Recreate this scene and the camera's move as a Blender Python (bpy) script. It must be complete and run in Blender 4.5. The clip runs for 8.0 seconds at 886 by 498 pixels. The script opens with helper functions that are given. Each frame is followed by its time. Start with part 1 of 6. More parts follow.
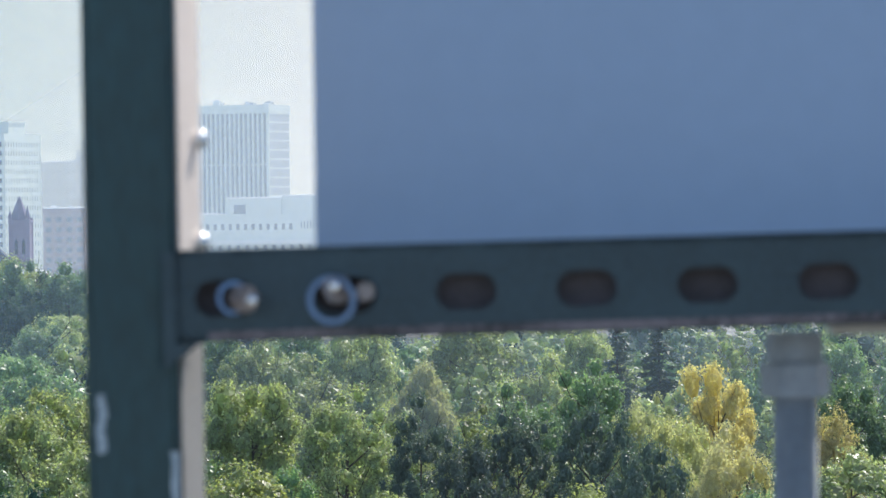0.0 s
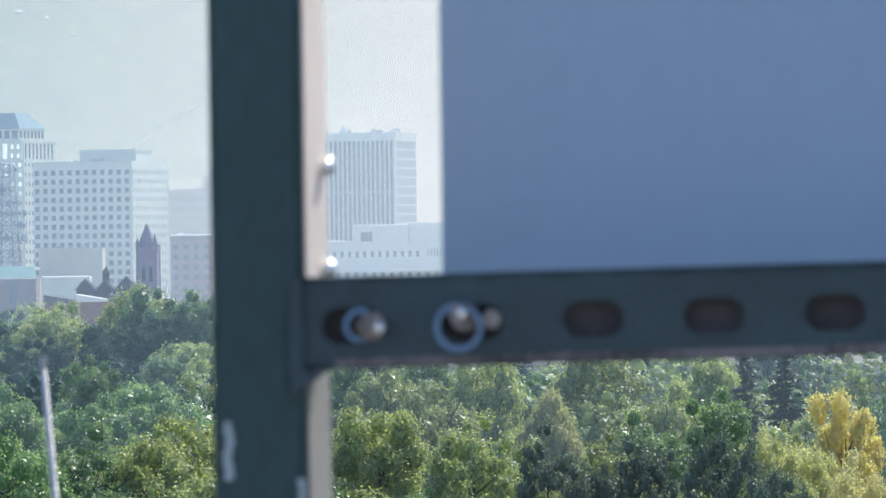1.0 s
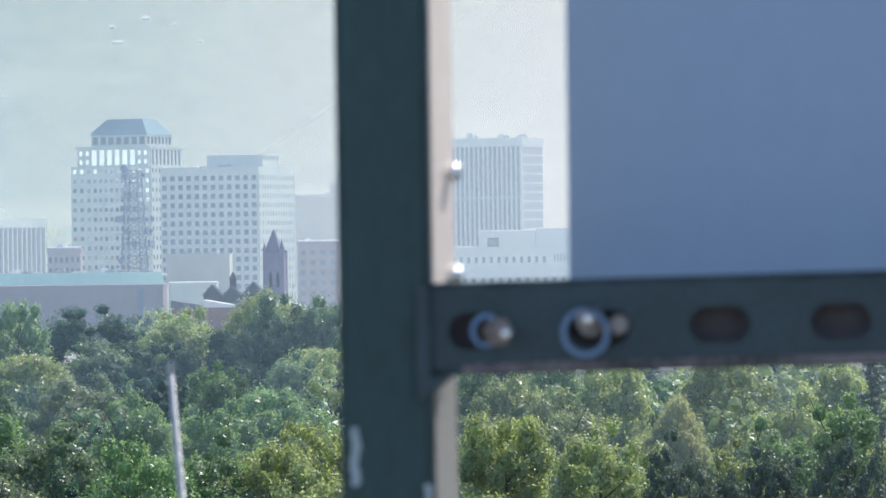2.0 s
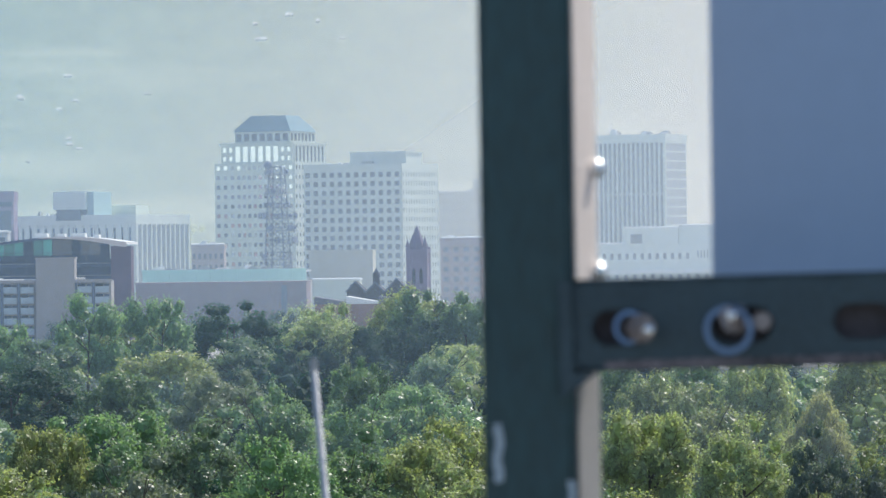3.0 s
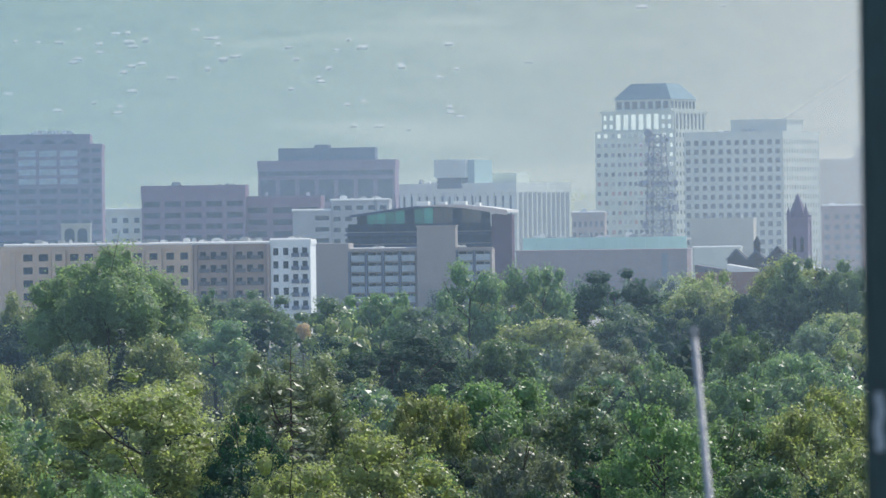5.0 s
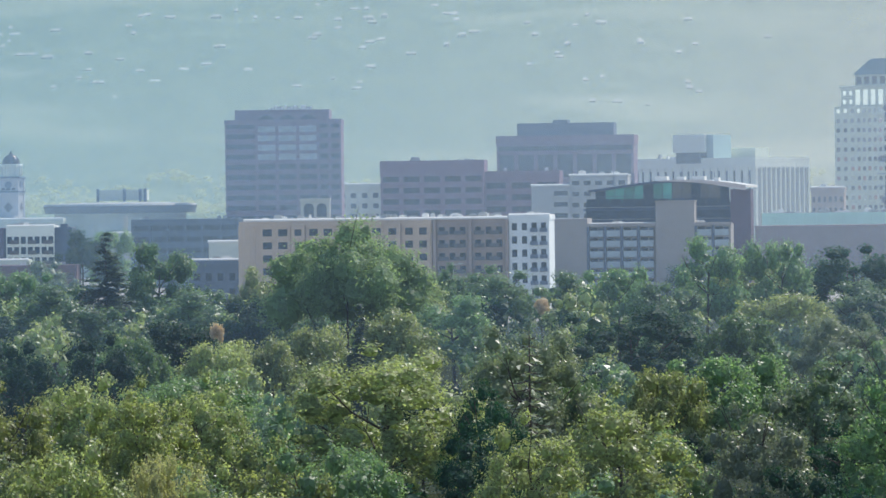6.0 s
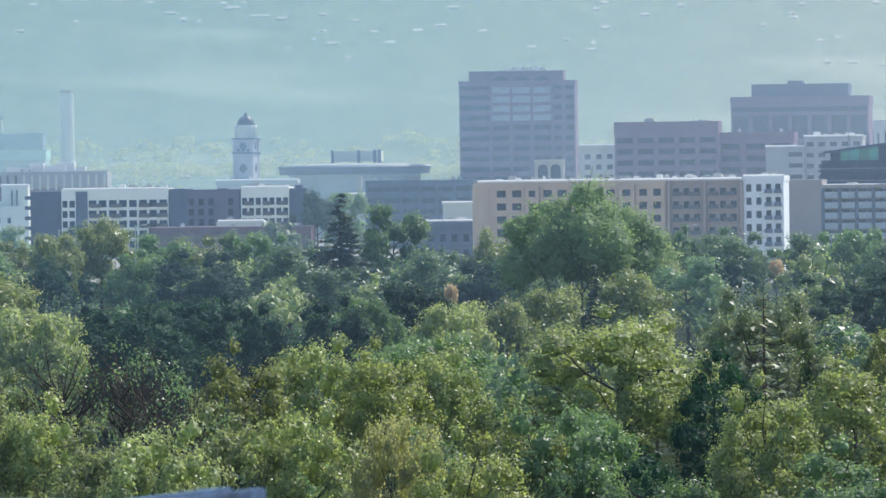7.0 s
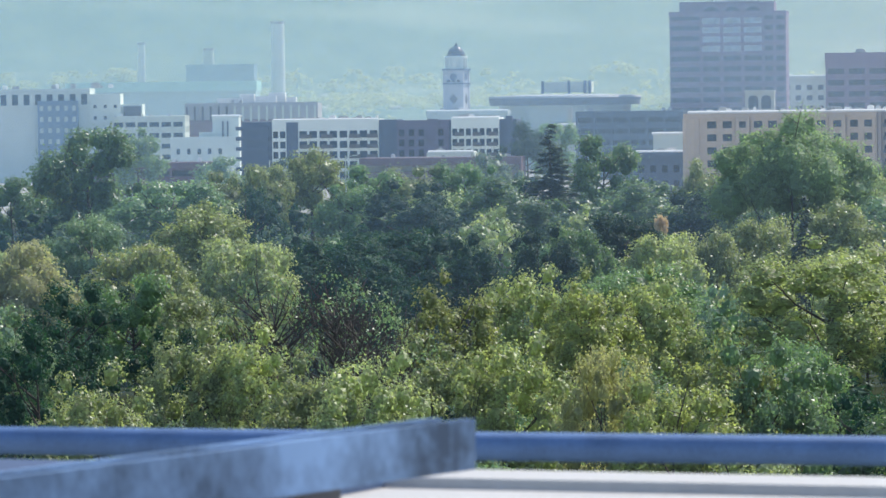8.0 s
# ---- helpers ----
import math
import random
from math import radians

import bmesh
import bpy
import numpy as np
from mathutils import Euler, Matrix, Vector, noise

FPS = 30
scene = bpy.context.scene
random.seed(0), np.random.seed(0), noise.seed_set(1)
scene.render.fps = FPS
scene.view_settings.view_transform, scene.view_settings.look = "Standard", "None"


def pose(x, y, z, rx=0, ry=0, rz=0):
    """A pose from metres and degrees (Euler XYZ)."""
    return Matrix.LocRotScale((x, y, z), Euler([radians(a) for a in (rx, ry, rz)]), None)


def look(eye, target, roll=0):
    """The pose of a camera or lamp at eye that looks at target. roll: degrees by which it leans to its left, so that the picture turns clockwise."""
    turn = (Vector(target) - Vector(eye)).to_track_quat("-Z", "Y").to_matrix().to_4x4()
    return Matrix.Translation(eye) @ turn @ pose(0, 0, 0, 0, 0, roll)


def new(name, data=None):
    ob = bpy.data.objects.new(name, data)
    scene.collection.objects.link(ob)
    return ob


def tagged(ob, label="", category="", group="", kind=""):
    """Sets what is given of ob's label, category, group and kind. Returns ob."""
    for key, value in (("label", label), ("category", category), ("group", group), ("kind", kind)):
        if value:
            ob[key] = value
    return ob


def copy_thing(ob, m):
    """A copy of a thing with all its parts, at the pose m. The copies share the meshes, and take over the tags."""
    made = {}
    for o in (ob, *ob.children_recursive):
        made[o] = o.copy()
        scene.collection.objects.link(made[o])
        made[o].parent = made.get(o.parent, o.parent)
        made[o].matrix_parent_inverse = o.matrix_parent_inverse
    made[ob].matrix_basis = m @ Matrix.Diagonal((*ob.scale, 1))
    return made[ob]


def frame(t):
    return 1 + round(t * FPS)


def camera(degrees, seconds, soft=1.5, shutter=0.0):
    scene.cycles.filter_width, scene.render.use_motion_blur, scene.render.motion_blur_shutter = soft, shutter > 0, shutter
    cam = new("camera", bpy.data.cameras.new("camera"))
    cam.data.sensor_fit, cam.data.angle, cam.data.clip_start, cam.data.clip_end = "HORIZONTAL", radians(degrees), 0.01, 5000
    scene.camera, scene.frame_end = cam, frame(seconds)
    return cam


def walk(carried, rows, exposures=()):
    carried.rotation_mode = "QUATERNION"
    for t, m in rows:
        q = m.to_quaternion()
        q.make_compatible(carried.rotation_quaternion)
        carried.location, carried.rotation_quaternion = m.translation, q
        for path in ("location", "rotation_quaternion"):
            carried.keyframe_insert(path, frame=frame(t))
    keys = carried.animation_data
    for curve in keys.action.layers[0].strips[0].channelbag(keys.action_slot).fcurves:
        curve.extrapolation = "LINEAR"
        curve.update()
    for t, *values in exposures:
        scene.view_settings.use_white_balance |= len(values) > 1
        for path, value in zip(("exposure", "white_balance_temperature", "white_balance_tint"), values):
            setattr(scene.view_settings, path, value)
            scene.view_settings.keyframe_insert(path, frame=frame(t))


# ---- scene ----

EYE = 28.0
cam = camera(10.0, 8.0, soft=1.5)
cam.data.dof.use_dof, cam.data.dof.focus_distance, cam.data.dof.aperture_fstop = True, 1500.0, 47.0
ROWS = [
    # seconds, yaw, pitch, roll: the camera turns where it stands
    (0.0, -5.436, -0.416, 0.75),
    (0.5, -4.713, -0.222, 0.75),
    (1.0, -4.002, -0.088, 0.75),
    (1.5, -3.294, -0.013, 0.75),
    (3.0, -0.949, -0.025, 0.75),
    (3.5, 0.000, -0.070, 0.75),
    (4.0, 1.048, -0.135, 0.75),
    (5.5, 4.654, -0.451, 0.75),
    (6.0, 6.054, -0.579, 0.75),
    (6.5, 7.427, -0.747, 0.75),
    (7.0, 8.702, -0.984, 0.75),
    (7.5, 9.901, -1.311, 0.75),
    (8.0, 11.079, -1.736, 0.75),
]
EXPOSURES = [(0.0, 0.62), (1.5, 0.61), (3.5, 0.28), (5.5, 0.20), (6.5, 0.25), (7.5, 0.42), (8.0, 0.41)]
walk(cam, [(t, pose(0, 0, EYE, 90 + pitch, roll, yaw)) for t, yaw, pitch, roll in ROWS], EXPOSURES)

# ---- daylight ----
SUN_BEARING, SUN_HEIGHT = 39.0, 48.0
world = bpy.data.worlds.new("daylight")
world.use_nodes = True
scene.world = world
sky = world.node_tree.nodes.new("ShaderNodeTexSky")
sky.sky_type, sky.sun_disc = "NISHITA", False
sky.sun_elevation, sky.sun_rotation = radians(SUN_HEIGHT), radians(SUN_BEARING)
sky.air_density, sky.dust_density, sky.altitude = 1.0, 2.0, 1800.0
world.node_tree.links.new(sky.outputs[0], world.node_tree.nodes["Background"].inputs[0])
world.node_tree.nodes["Background"].inputs[1].default_value = 0.15
sun = new("sun", bpy.data.lights.new("sun", "SUN"))
sun.data.energy, sun.data.angle, sun.data.color = 4.2, radians(0.55), (1.0, 0.95, 0.87)
sb, sh = radians(SUN_BEARING), radians(SUN_HEIGHT)
sun.matrix_world = look((math.sin(sb) * math.cos(sh) * 100, math.cos(sb) * math.cos(sh) * 100, math.sin(sh) * 100), (0, 0, 0))


# ---- materials ----
def surface(name, color, rough=0.7, vary=0.12, scale=0.4, bump=0.15, metal=0.0, streak=1.0, each=0.0, grain=1.0, edge=0.4):
    """A painted, stone or metal surface: stains at one size, grain at another, fine relief."""
    m = bpy.data.materials.new(name)
    m.use_nodes = True
    n, link = m.node_tree.nodes, m.node_tree.links.new
    b = n["Principled BSDF"]
    at_ = n.new("ShaderNodeTexCoord")
    turn = n.new("ShaderNodeMapping")
    turn.inputs["Scale"].default_value = (1, 1, streak)
    link(at_.outputs["Object"], turn.inputs[0])
    big, fine = n.new("ShaderNodeTexNoise"), n.new("ShaderNodeTexNoise")
    big.inputs["Scale"].default_value, big.inputs["Detail"].default_value = scale, 5
    fine.inputs["Scale"].default_value, fine.inputs["Detail"].default_value = scale * 14, 3
    link(turn.outputs[0], big.inputs[0])
    link(turn.outputs[0], fine.inputs[0])
    small = n.new("ShaderNodeMath")
    small.operation = "MULTIPLY_ADD"
    small.inputs[1].default_value, small.inputs[2].default_value = grain, 0.5 - 0.5 * grain
    link(fine.outputs[0], small.inputs[0])
    add = n.new("ShaderNodeMath")
    add.operation = "ADD"
    link(big.outputs[0], add.inputs[0])
    link(small.outputs[0], add.inputs[1])
    last = add.outputs[0]
    if each:
        info, more = n.new("ShaderNodeObjectInfo"), n.new("ShaderNodeMath")
        more.operation = "MULTIPLY_ADD"
        more.inputs[1].default_value, more.inputs[2].default_value = each * 2, -each
        link(info.outputs["Random"], more.inputs[0])
        both = n.new("ShaderNodeMath")
        link(last, both.inputs[0])
        link(more.outputs[0], both.inputs[1])
        last = both.outputs[0]
    ramp = n.new("ShaderNodeValToRGB")
    e = ramp.color_ramp.elements
    e[0].position, e[1].position = 0.0, 1.0
    span = n.new("ShaderNodeMapRange")
    span.inputs["From Min"].default_value, span.inputs["From Max"].default_value = 1 - edge, 1 + edge
    link(last, span.inputs[0])
    e[0].color = [c * (1 - vary) for c in color] + [1]
    e[1].color = [min(1, c * (1 + vary)) for c in color] + [1]
    link(span.outputs[0], ramp.inputs[0])
    link(ramp.outputs[0], b.inputs["Base Color"])
    b.inputs["Roughness"].default_value, b.inputs["Metallic"].default_value = rough, metal
    if bump:
        bm_ = n.new("ShaderNodeBump")
        bm_.inputs["Strength"].default_value, bm_.inputs["Distance"].default_value = bump, 0.1 / max(scale, 0.1)
        link(fine.outputs[0], bm_.inputs["Height"])
        link(bm_.outputs[0], b.inputs["Normal"])
    return m


def leaf(name, color, hue=0.03, through_=0.47, rough=0.62, patch=0.15, shine=0.5):
    """Foliage that lets light through; every leaf and every tree a little different."""
    m = bpy.data.materials.new(name)
    m.use_nodes = True
    n, link = m.node_tree.nodes, m.node_tree.links.new
    b, out = n["Principled BSDF"], n["Material Output"]
    geo, info = n.new("ShaderNodeNewGeometry"), n.new("ShaderNodeObjectInfo")
    hsv = n.new("ShaderNodeHueSaturation")
    hsv.inputs["Color"].default_value = (*color, 1)

    def spread(src, low, high, to):
        r = n.new("ShaderNodeMapRange")
        r.inputs["To Min"].default_value, r.inputs["To Max"].default_value = low, high
        link(src, r.inputs[0])
        link(r.outputs[0], to)
    mix = n.new("ShaderNodeMath")
    mix.operation = "MULTIPLY_ADD"
    mix.inputs[1].default_value = 0.45
    link(geo.outputs["Random Per Island"], mix.inputs[0])
    half = n.new("ShaderNodeMath")
    half.operation = "MULTIPLY"
    half.inputs[1].default_value = 0.55
    link(info.outputs["Random"], half.inputs[0])
    link(half.outputs[0], mix.inputs[2])
    spread(mix.outputs[0], 0.5 - hue, 0.5 + hue * 0.4, hsv.inputs["Hue"])
    tone, each, both = n.new("ShaderNodeMapRange"), n.new("ShaderNodeMapRange"), n.new("ShaderNodeMath")
    twist = n.new("ShaderNodeMath")
    twist.operation = "FRACT"
    more = n.new("ShaderNodeMath")
    more.operation = "MULTIPLY"
    more.inputs[1].default_value = 7.31
    link(info.outputs["Random"], more.inputs[0])
    link(more.outputs[0], twist.inputs[0])
    tone.inputs["To Min"].default_value, tone.inputs["To Max"].default_value = 1 - patch, 1 + patch
    each.inputs["To Min"].default_value, each.inputs["To Max"].default_value = 0.80, 1.32
    link(geo.outputs["Random Per Island"], tone.inputs[0])
    link(twist.outputs[0], each.inputs[0])
    both.operation = "MULTIPLY"
    link(tone.outputs[0], both.inputs[0])
    link(each.outputs[0], both.inputs[1])
    link(both.outputs[0], hsv.inputs["Value"])
    spread(info.outputs["Random"], 1.15, 0.8, hsv.inputs["Saturation"])
    link(hsv.outputs[0], b.inputs["Base Color"])
    b.inputs["Roughness"].default_value, b.inputs["Specular IOR Level"].default_value = rough, shine
    tr, ms = n.new("ShaderNodeBsdfTranslucent"), n.new("ShaderNodeMixShader")
    warm = n.new("ShaderNodeMixRGB")
    warm.blend_type = "MULTIPLY"
    warm.inputs[0].default_value = 1
    warm.inputs[2].default_value = (1.68, 1.78, 0.98, 1)
    link(hsv.outputs[0], warm.inputs[1])
    link(warm.outputs[0], tr.inputs[0])
    ms.inputs[0].default_value = through_
    link(b.outputs[0], ms.inputs[1])
    link(tr.outputs[0], ms.inputs[2])
    link(ms.outputs[0], out.inputs["Surface"])
    return m


def haze_air(name, density, tint, sunward):
    """See-through sheet that stands in for haze: mostly clear, the rest scatters the daylight; warmth on the sun's side
    is in its tint.
    """
    m = bpy.data.materials.new(name)
    m.use_nodes = True
    n, link = m.node_tree.nodes, m.node_tree.links.new
    out = n["Material Output"]
    n.remove(n["Principled BSDF"])
    clear, back, front = n.new("ShaderNodeBsdfTransparent"), n.new("ShaderNodeBsdfTranslucent"), n.new("ShaderNodeBsdfDiffuse")
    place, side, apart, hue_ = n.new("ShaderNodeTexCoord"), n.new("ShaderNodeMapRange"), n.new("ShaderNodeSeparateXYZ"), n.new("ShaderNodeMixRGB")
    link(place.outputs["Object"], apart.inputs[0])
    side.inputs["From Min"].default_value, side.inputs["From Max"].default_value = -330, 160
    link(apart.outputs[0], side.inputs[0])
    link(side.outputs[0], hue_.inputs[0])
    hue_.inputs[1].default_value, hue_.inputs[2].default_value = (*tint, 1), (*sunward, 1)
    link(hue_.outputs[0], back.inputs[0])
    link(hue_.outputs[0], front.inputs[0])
    two, ms = n.new("ShaderNodeMixShader"), n.new("ShaderNodeMixShader")
    two.inputs[0].default_value = 0.35
    link(back.outputs[0], two.inputs[1])
    link(front.outputs[0], two.inputs[2])
    co, noise_ = n.new("ShaderNodeTexCoord"), n.new("ShaderNodeTexNoise")
    noise_.inputs["Scale"].default_value = 0.003
    link(co.outputs["Object"], noise_.inputs[0])
    r = n.new("ShaderNodeMapRange")
    r.inputs["To Min"].default_value, r.inputs["To Max"].default_value = density * 0.85, density * 1.15
    link(noise_.outputs[0], r.inputs[0])
    # brighter haze on the sun's side is put in as a denser sheet
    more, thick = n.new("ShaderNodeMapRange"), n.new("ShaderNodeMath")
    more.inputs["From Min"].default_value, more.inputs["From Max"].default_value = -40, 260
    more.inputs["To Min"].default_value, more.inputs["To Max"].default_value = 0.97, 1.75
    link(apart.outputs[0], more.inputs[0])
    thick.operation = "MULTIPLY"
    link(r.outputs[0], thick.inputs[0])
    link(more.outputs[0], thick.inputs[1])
    # the sheet thins with height
    high, thin_, up = n.new("ShaderNodeSeparateXYZ"), n.new("ShaderNodeMapRange"), n.new("ShaderNodeMath")
    link(co.outputs["Object"], high.inputs[0])
    thin_.inputs["From Min"].default_value, thin_.inputs["From Max"].default_value = 45, 140
    thin_.inputs["To Min"].default_value, thin_.inputs["To Max"].default_value = 1.03, 0.74
    link(high.outputs[2], thin_.inputs[0])
    up.operation = "MULTIPLY"
    link(thick.outputs[0], up.inputs[0])
    link(thin_.outputs[0], up.inputs[1])
    link(up.outputs[0], ms.inputs[0])
    link(clear.outputs[0], ms.inputs[1])
    link(two.outputs[0], ms.inputs[2])
    link(ms.outputs[0], out.inputs["Surface"])
    return m


WHITE = surface("white_render", (0.71, 0.75, 0.65), vary=0.10, scale=0.2)
CREAM = surface("cream_concrete", (0.52, 0.50, 0.42), vary=0.12, scale=0.2)
PALE = surface("pale_stone", (0.61, 0.65, 0.54), vary=0.10, scale=0.2)
BEIGE = surface("beige_stucco", (0.58, 0.43, 0.31), vary=0.14, scale=0.2)
TAN = surface("tan_stucco", (0.36, 0.27, 0.23), vary=0.14, scale=0.2)
BROWN = surface("red_brown_granite", (0.210, 0.13, 0.185), vary=0.16, scale=0.25)
MAUVE = surface("mauve_brick", (0.21, 0.14, 0.145), vary=0.16, scale=0.3)
BRICK = surface("red_brick", (0.25, 0.12, 0.09), vary=0.2, scale=0.3)
DARKCLAD = surface("dark_cladding", (0.10, 0.10, 0.11), vary=0.2, scale=0.3)
GREY = surface("grey_concrete", (0.40, 0.40, 0.39), vary=0.14, scale=0.2)
SLATE = surface("blue_grey_cladding", (0.085, 0.12, 0.185), vary=0.15, scale=0.3)
MINT = surface("mint_green_metal", (0.56, 0.92, 0.76), vary=0.12, scale=0.2, rough=0.5)
TEAL = surface("teal_metal_roof", (0.065, 0.20, 0.235), vary=0.15, scale=0.3, rough=0.45)
ROOFWHITE = surface("white_roof_membrane", (0.84, 0.82, 0.77), vary=0.1, scale=0.3, rough=0.5)
COPEMETAL = surface("bright_coping_metal", (0.62, 0.61, 0.58), rough=0.42, vary=0.12, scale=0.4)
ROOFDARK = surface("dark_roof_shingle", (0.12, 0.115, 0.14), vary=0.25, scale=0.6)
SLATEBLACK = surface("black_slate", (0.045, 0.045, 0.062), vary=0.3, scale=0.6, rough=0.8)
STONE = surface("brown_sandstone", (0.20, 0.165, 0.24), vary=0.2, scale=0.5)
STEEL = surface("grey_galvanised_steel", (0.35, 0.36, 0.37), rough=0.45, metal=0.7, vary=0.15, scale=1.0)
PANE = surface("dark_window_glass", (0.02, 0.028, 0.045), rough=0.06, vary=0.4, scale=0.15, bump=0, each=0.35, grain=0.1)
BRIGHTPANE = surface("mirror_window_glass", (0.72, 0.76, 0.78), rough=0.04, metal=1.0, vary=0.1, scale=0.2, bump=0, each=0.3)
MIDPANE = surface("grey_window_glass", (0.30, 0.34, 0.38), rough=0.1, metal=0.6, vary=0.2, scale=0.2, bump=0, each=0.5)
SKYPANE = surface("sky_reflecting_glass", (0.98, 0.96, 0.90), rough=0.2, metal=1.0, vary=0.1, scale=0.2, bump=0, each=0.3)
REDPANE = surface("rosy_window_glass", (0.34, 0.16, 0.15), rough=0.1, metal=0.4, vary=0.2, scale=0.2, bump=0, each=0.5)
BRONZEPANE = surface("bronze_window_glass", (0.10, 0.105, 0.125), rough=0.12, metal=0.2, vary=0.2, scale=0.2, bump=0, each=0.4)
GREENPANE = surface("green_window_glass", (0.05, 0.26, 0.27), rough=0.05, metal=0.3, vary=0.3, scale=0.2, bump=0, each=0.4)
DARKGLASS = surface("smoked_glass", (0.018, 0.042, 0.085), rough=0.08, vary=0.3, scale=0.2, bump=0)
for m_ in (PANE, DARKGLASS):
    m_.node_tree.nodes["Principled BSDF"].inputs["Specular IOR Level"].default_value = 0.15
GREENPAINT = surface("dark_green_painted_steel", (0.013, 0.050, 0.056), rough=0.42, vary=0.35, scale=18, bump=0.25, streak=0.3)
STRUTPAINT = surface("grey_green_painted_channel", (0.031, 0.057, 0.068), rough=0.5, vary=0.35, scale=25, bump=0.3)
ALU = surface("dull_aluminium", (0.55, 0.55, 0.55), rough=0.4, metal=0.85, vary=0.1, scale=20, bump=0.1)
ZINC = surface("bright_zinc_bolt", (0.17, 0.27, 0.46), rough=0.35, metal=1.0, vary=0.1, scale=60, bump=0.1)
BACKSHEET = surface("blue_grey_back_sheet", (0.35, 0.45, 0.60), rough=0.6, vary=0.04, scale=5, bump=0.02)
CONDUIT = surface("weathered_conduit", (0.26, 0.285, 0.31), rough=0.55, metal=0.2, vary=0.3, scale=30, bump=0.3)
FLANK = surface("lit_beige_channel", (0.80, 0.69, 0.62), rough=0.6, vary=0.08, scale=20, bump=0.1)
POLISHED = surface("polished_screw", (0.95, 0.93, 0.9), rough=0.2, metal=1.0, vary=0.02, scale=20, bump=0)
RAILBLUE = surface("weathered_blue_grey_pipe", (0.105, 0.195, 0.385), rough=0.55, metal=0.1, vary=0.3, scale=30, bump=0.3)
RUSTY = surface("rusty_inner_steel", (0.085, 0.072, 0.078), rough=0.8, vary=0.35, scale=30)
COPESHADE = surface("shaded_coping_blue", (0.04, 0.075, 0.16), rough=0.7, vary=0.25, scale=5, grain=0.4)
MASTGREY = surface("dull_dark_steel", (0.20, 0.23, 0.29), rough=0.7, vary=0.2)
LIP = surface("patchy_reddish_edge", (0.135, 0.11, 0.115), rough=0.6, vary=0.7, scale=30, edge=0.15)
# shaded copy of the flank's beige, for below the strut
FLANKSHADED = surface("shaded_grey_channel", (0.26, 0.25, 0.24), rough=0.6, vary=0.15, scale=20)
BOLTEND = surface("dull_bolt_steel", (0.26, 0.22, 0.21), rough=0.4, metal=0.4, vary=0.2, scale=60)
PALEEND = surface("pale_end_steel", (0.40, 0.46, 0.55), rough=0.5, vary=0.25, scale=40)
COPING = surface("white_coping", (0.52, 0.505, 0.48), rough=0.5, vary=0.1, scale=6, bump=0.1)
BEAM = surface("stained_galvanised_channel", (0.125, 0.205, 0.345), rough=0.5, metal=0.0, vary=0.68, scale=6, bump=0.02, grain=0.2, edge=0.14)
BEAM.node_tree.nodes["Principled BSDF"].inputs["Specular IOR Level"].default_value = 0.15
SCRATCH = surface("bare_scratched_metal", (0.36, 0.42, 0.46), rough=0.5, metal=0.2, vary=0.3, scale=60)
FIBRE = surface("white_fibreglass", (0.48, 0.50, 0.54), rough=0.5, vary=0.08, scale=10)
GRAVEL = surface("grey_roof_gravel", (0.2, 0.195, 0.18), vary=0.3, scale=8, bump=0.5)
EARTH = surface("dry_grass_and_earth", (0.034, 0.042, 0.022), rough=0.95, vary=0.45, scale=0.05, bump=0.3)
EARTH.node_tree.nodes["Principled BSDF"].inputs["Specular IOR Level"].default_value = 0.0
BARK = surface("grey_brown_bark", (0.09, 0.07, 0.055), rough=0.95, vary=0.35, scale=2, bump=0.6, streak=0.3)
LEAF_GREEN = leaf("green_leaves", (0.150, 0.235, 0.126), hue=0.02, through_=0.42, rough=0.40, patch=0.3)
LEAF_OLIVE = leaf("olive_leaves", (0.262, 0.302, 0.146), hue=0.028, through_=0.44, rough=0.42, patch=0.40, shine=0.5)
# for dark trees and for foliage in shade, the shade put into the colour
LEAF_DARK = leaf("dark_shaded_leaves", (0.026, 0.076, 0.046), through_=0.28, patch=0.25, shine=0.25)
LEAF_BRIGHT = leaf("bright_green_leaves", (0.260, 0.370, 0.175), through_=0.45, patch=0.25)
LEAF_YELLOW = leaf("yellow_leaves", (0.46, 0.41, 0.23), hue=0.015, through_=0.45)
LEAF_ORANGE = leaf("orange_leaves", (0.60, 0.45, 0.33), hue=0.012, through_=0.3)
NEEDLE = leaf("dark_needles", (0.085, 0.125, 0.095), through_=0.25, rough=0.5)
LEAF_SILVER = leaf("grey_green_leaves", (0.205, 0.245, 0.172), through_=0.36, rough=0.40)
LEAF_PALE = leaf("fading_tan_leaves", (0.33, 0.33, 0.19), hue=0.03, through_=0.5)
# leaf colour raised so the far trees look sunlit through haze
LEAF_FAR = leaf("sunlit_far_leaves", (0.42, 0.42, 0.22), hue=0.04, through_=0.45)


# ---- builders ----
def box(bm, x0, x1, y0, y1, z0, z1):
    v = [bm.verts.new(p) for p in ((x0, y0, z0), (x1, y0, z0), (x1, y1, z0), (x0, y1, z0), (x0, y0, z1), (x1, y0, z1), (x1, y1, z1), (x0, y1, z1))]
    for f in ((3, 2, 1, 0), (4, 5, 6, 7), (0, 1, 5, 4), (1, 2, 6, 5), (2, 3, 7, 6), (3, 0, 4, 7)):
        bm.faces.new([v[i] for i in f])


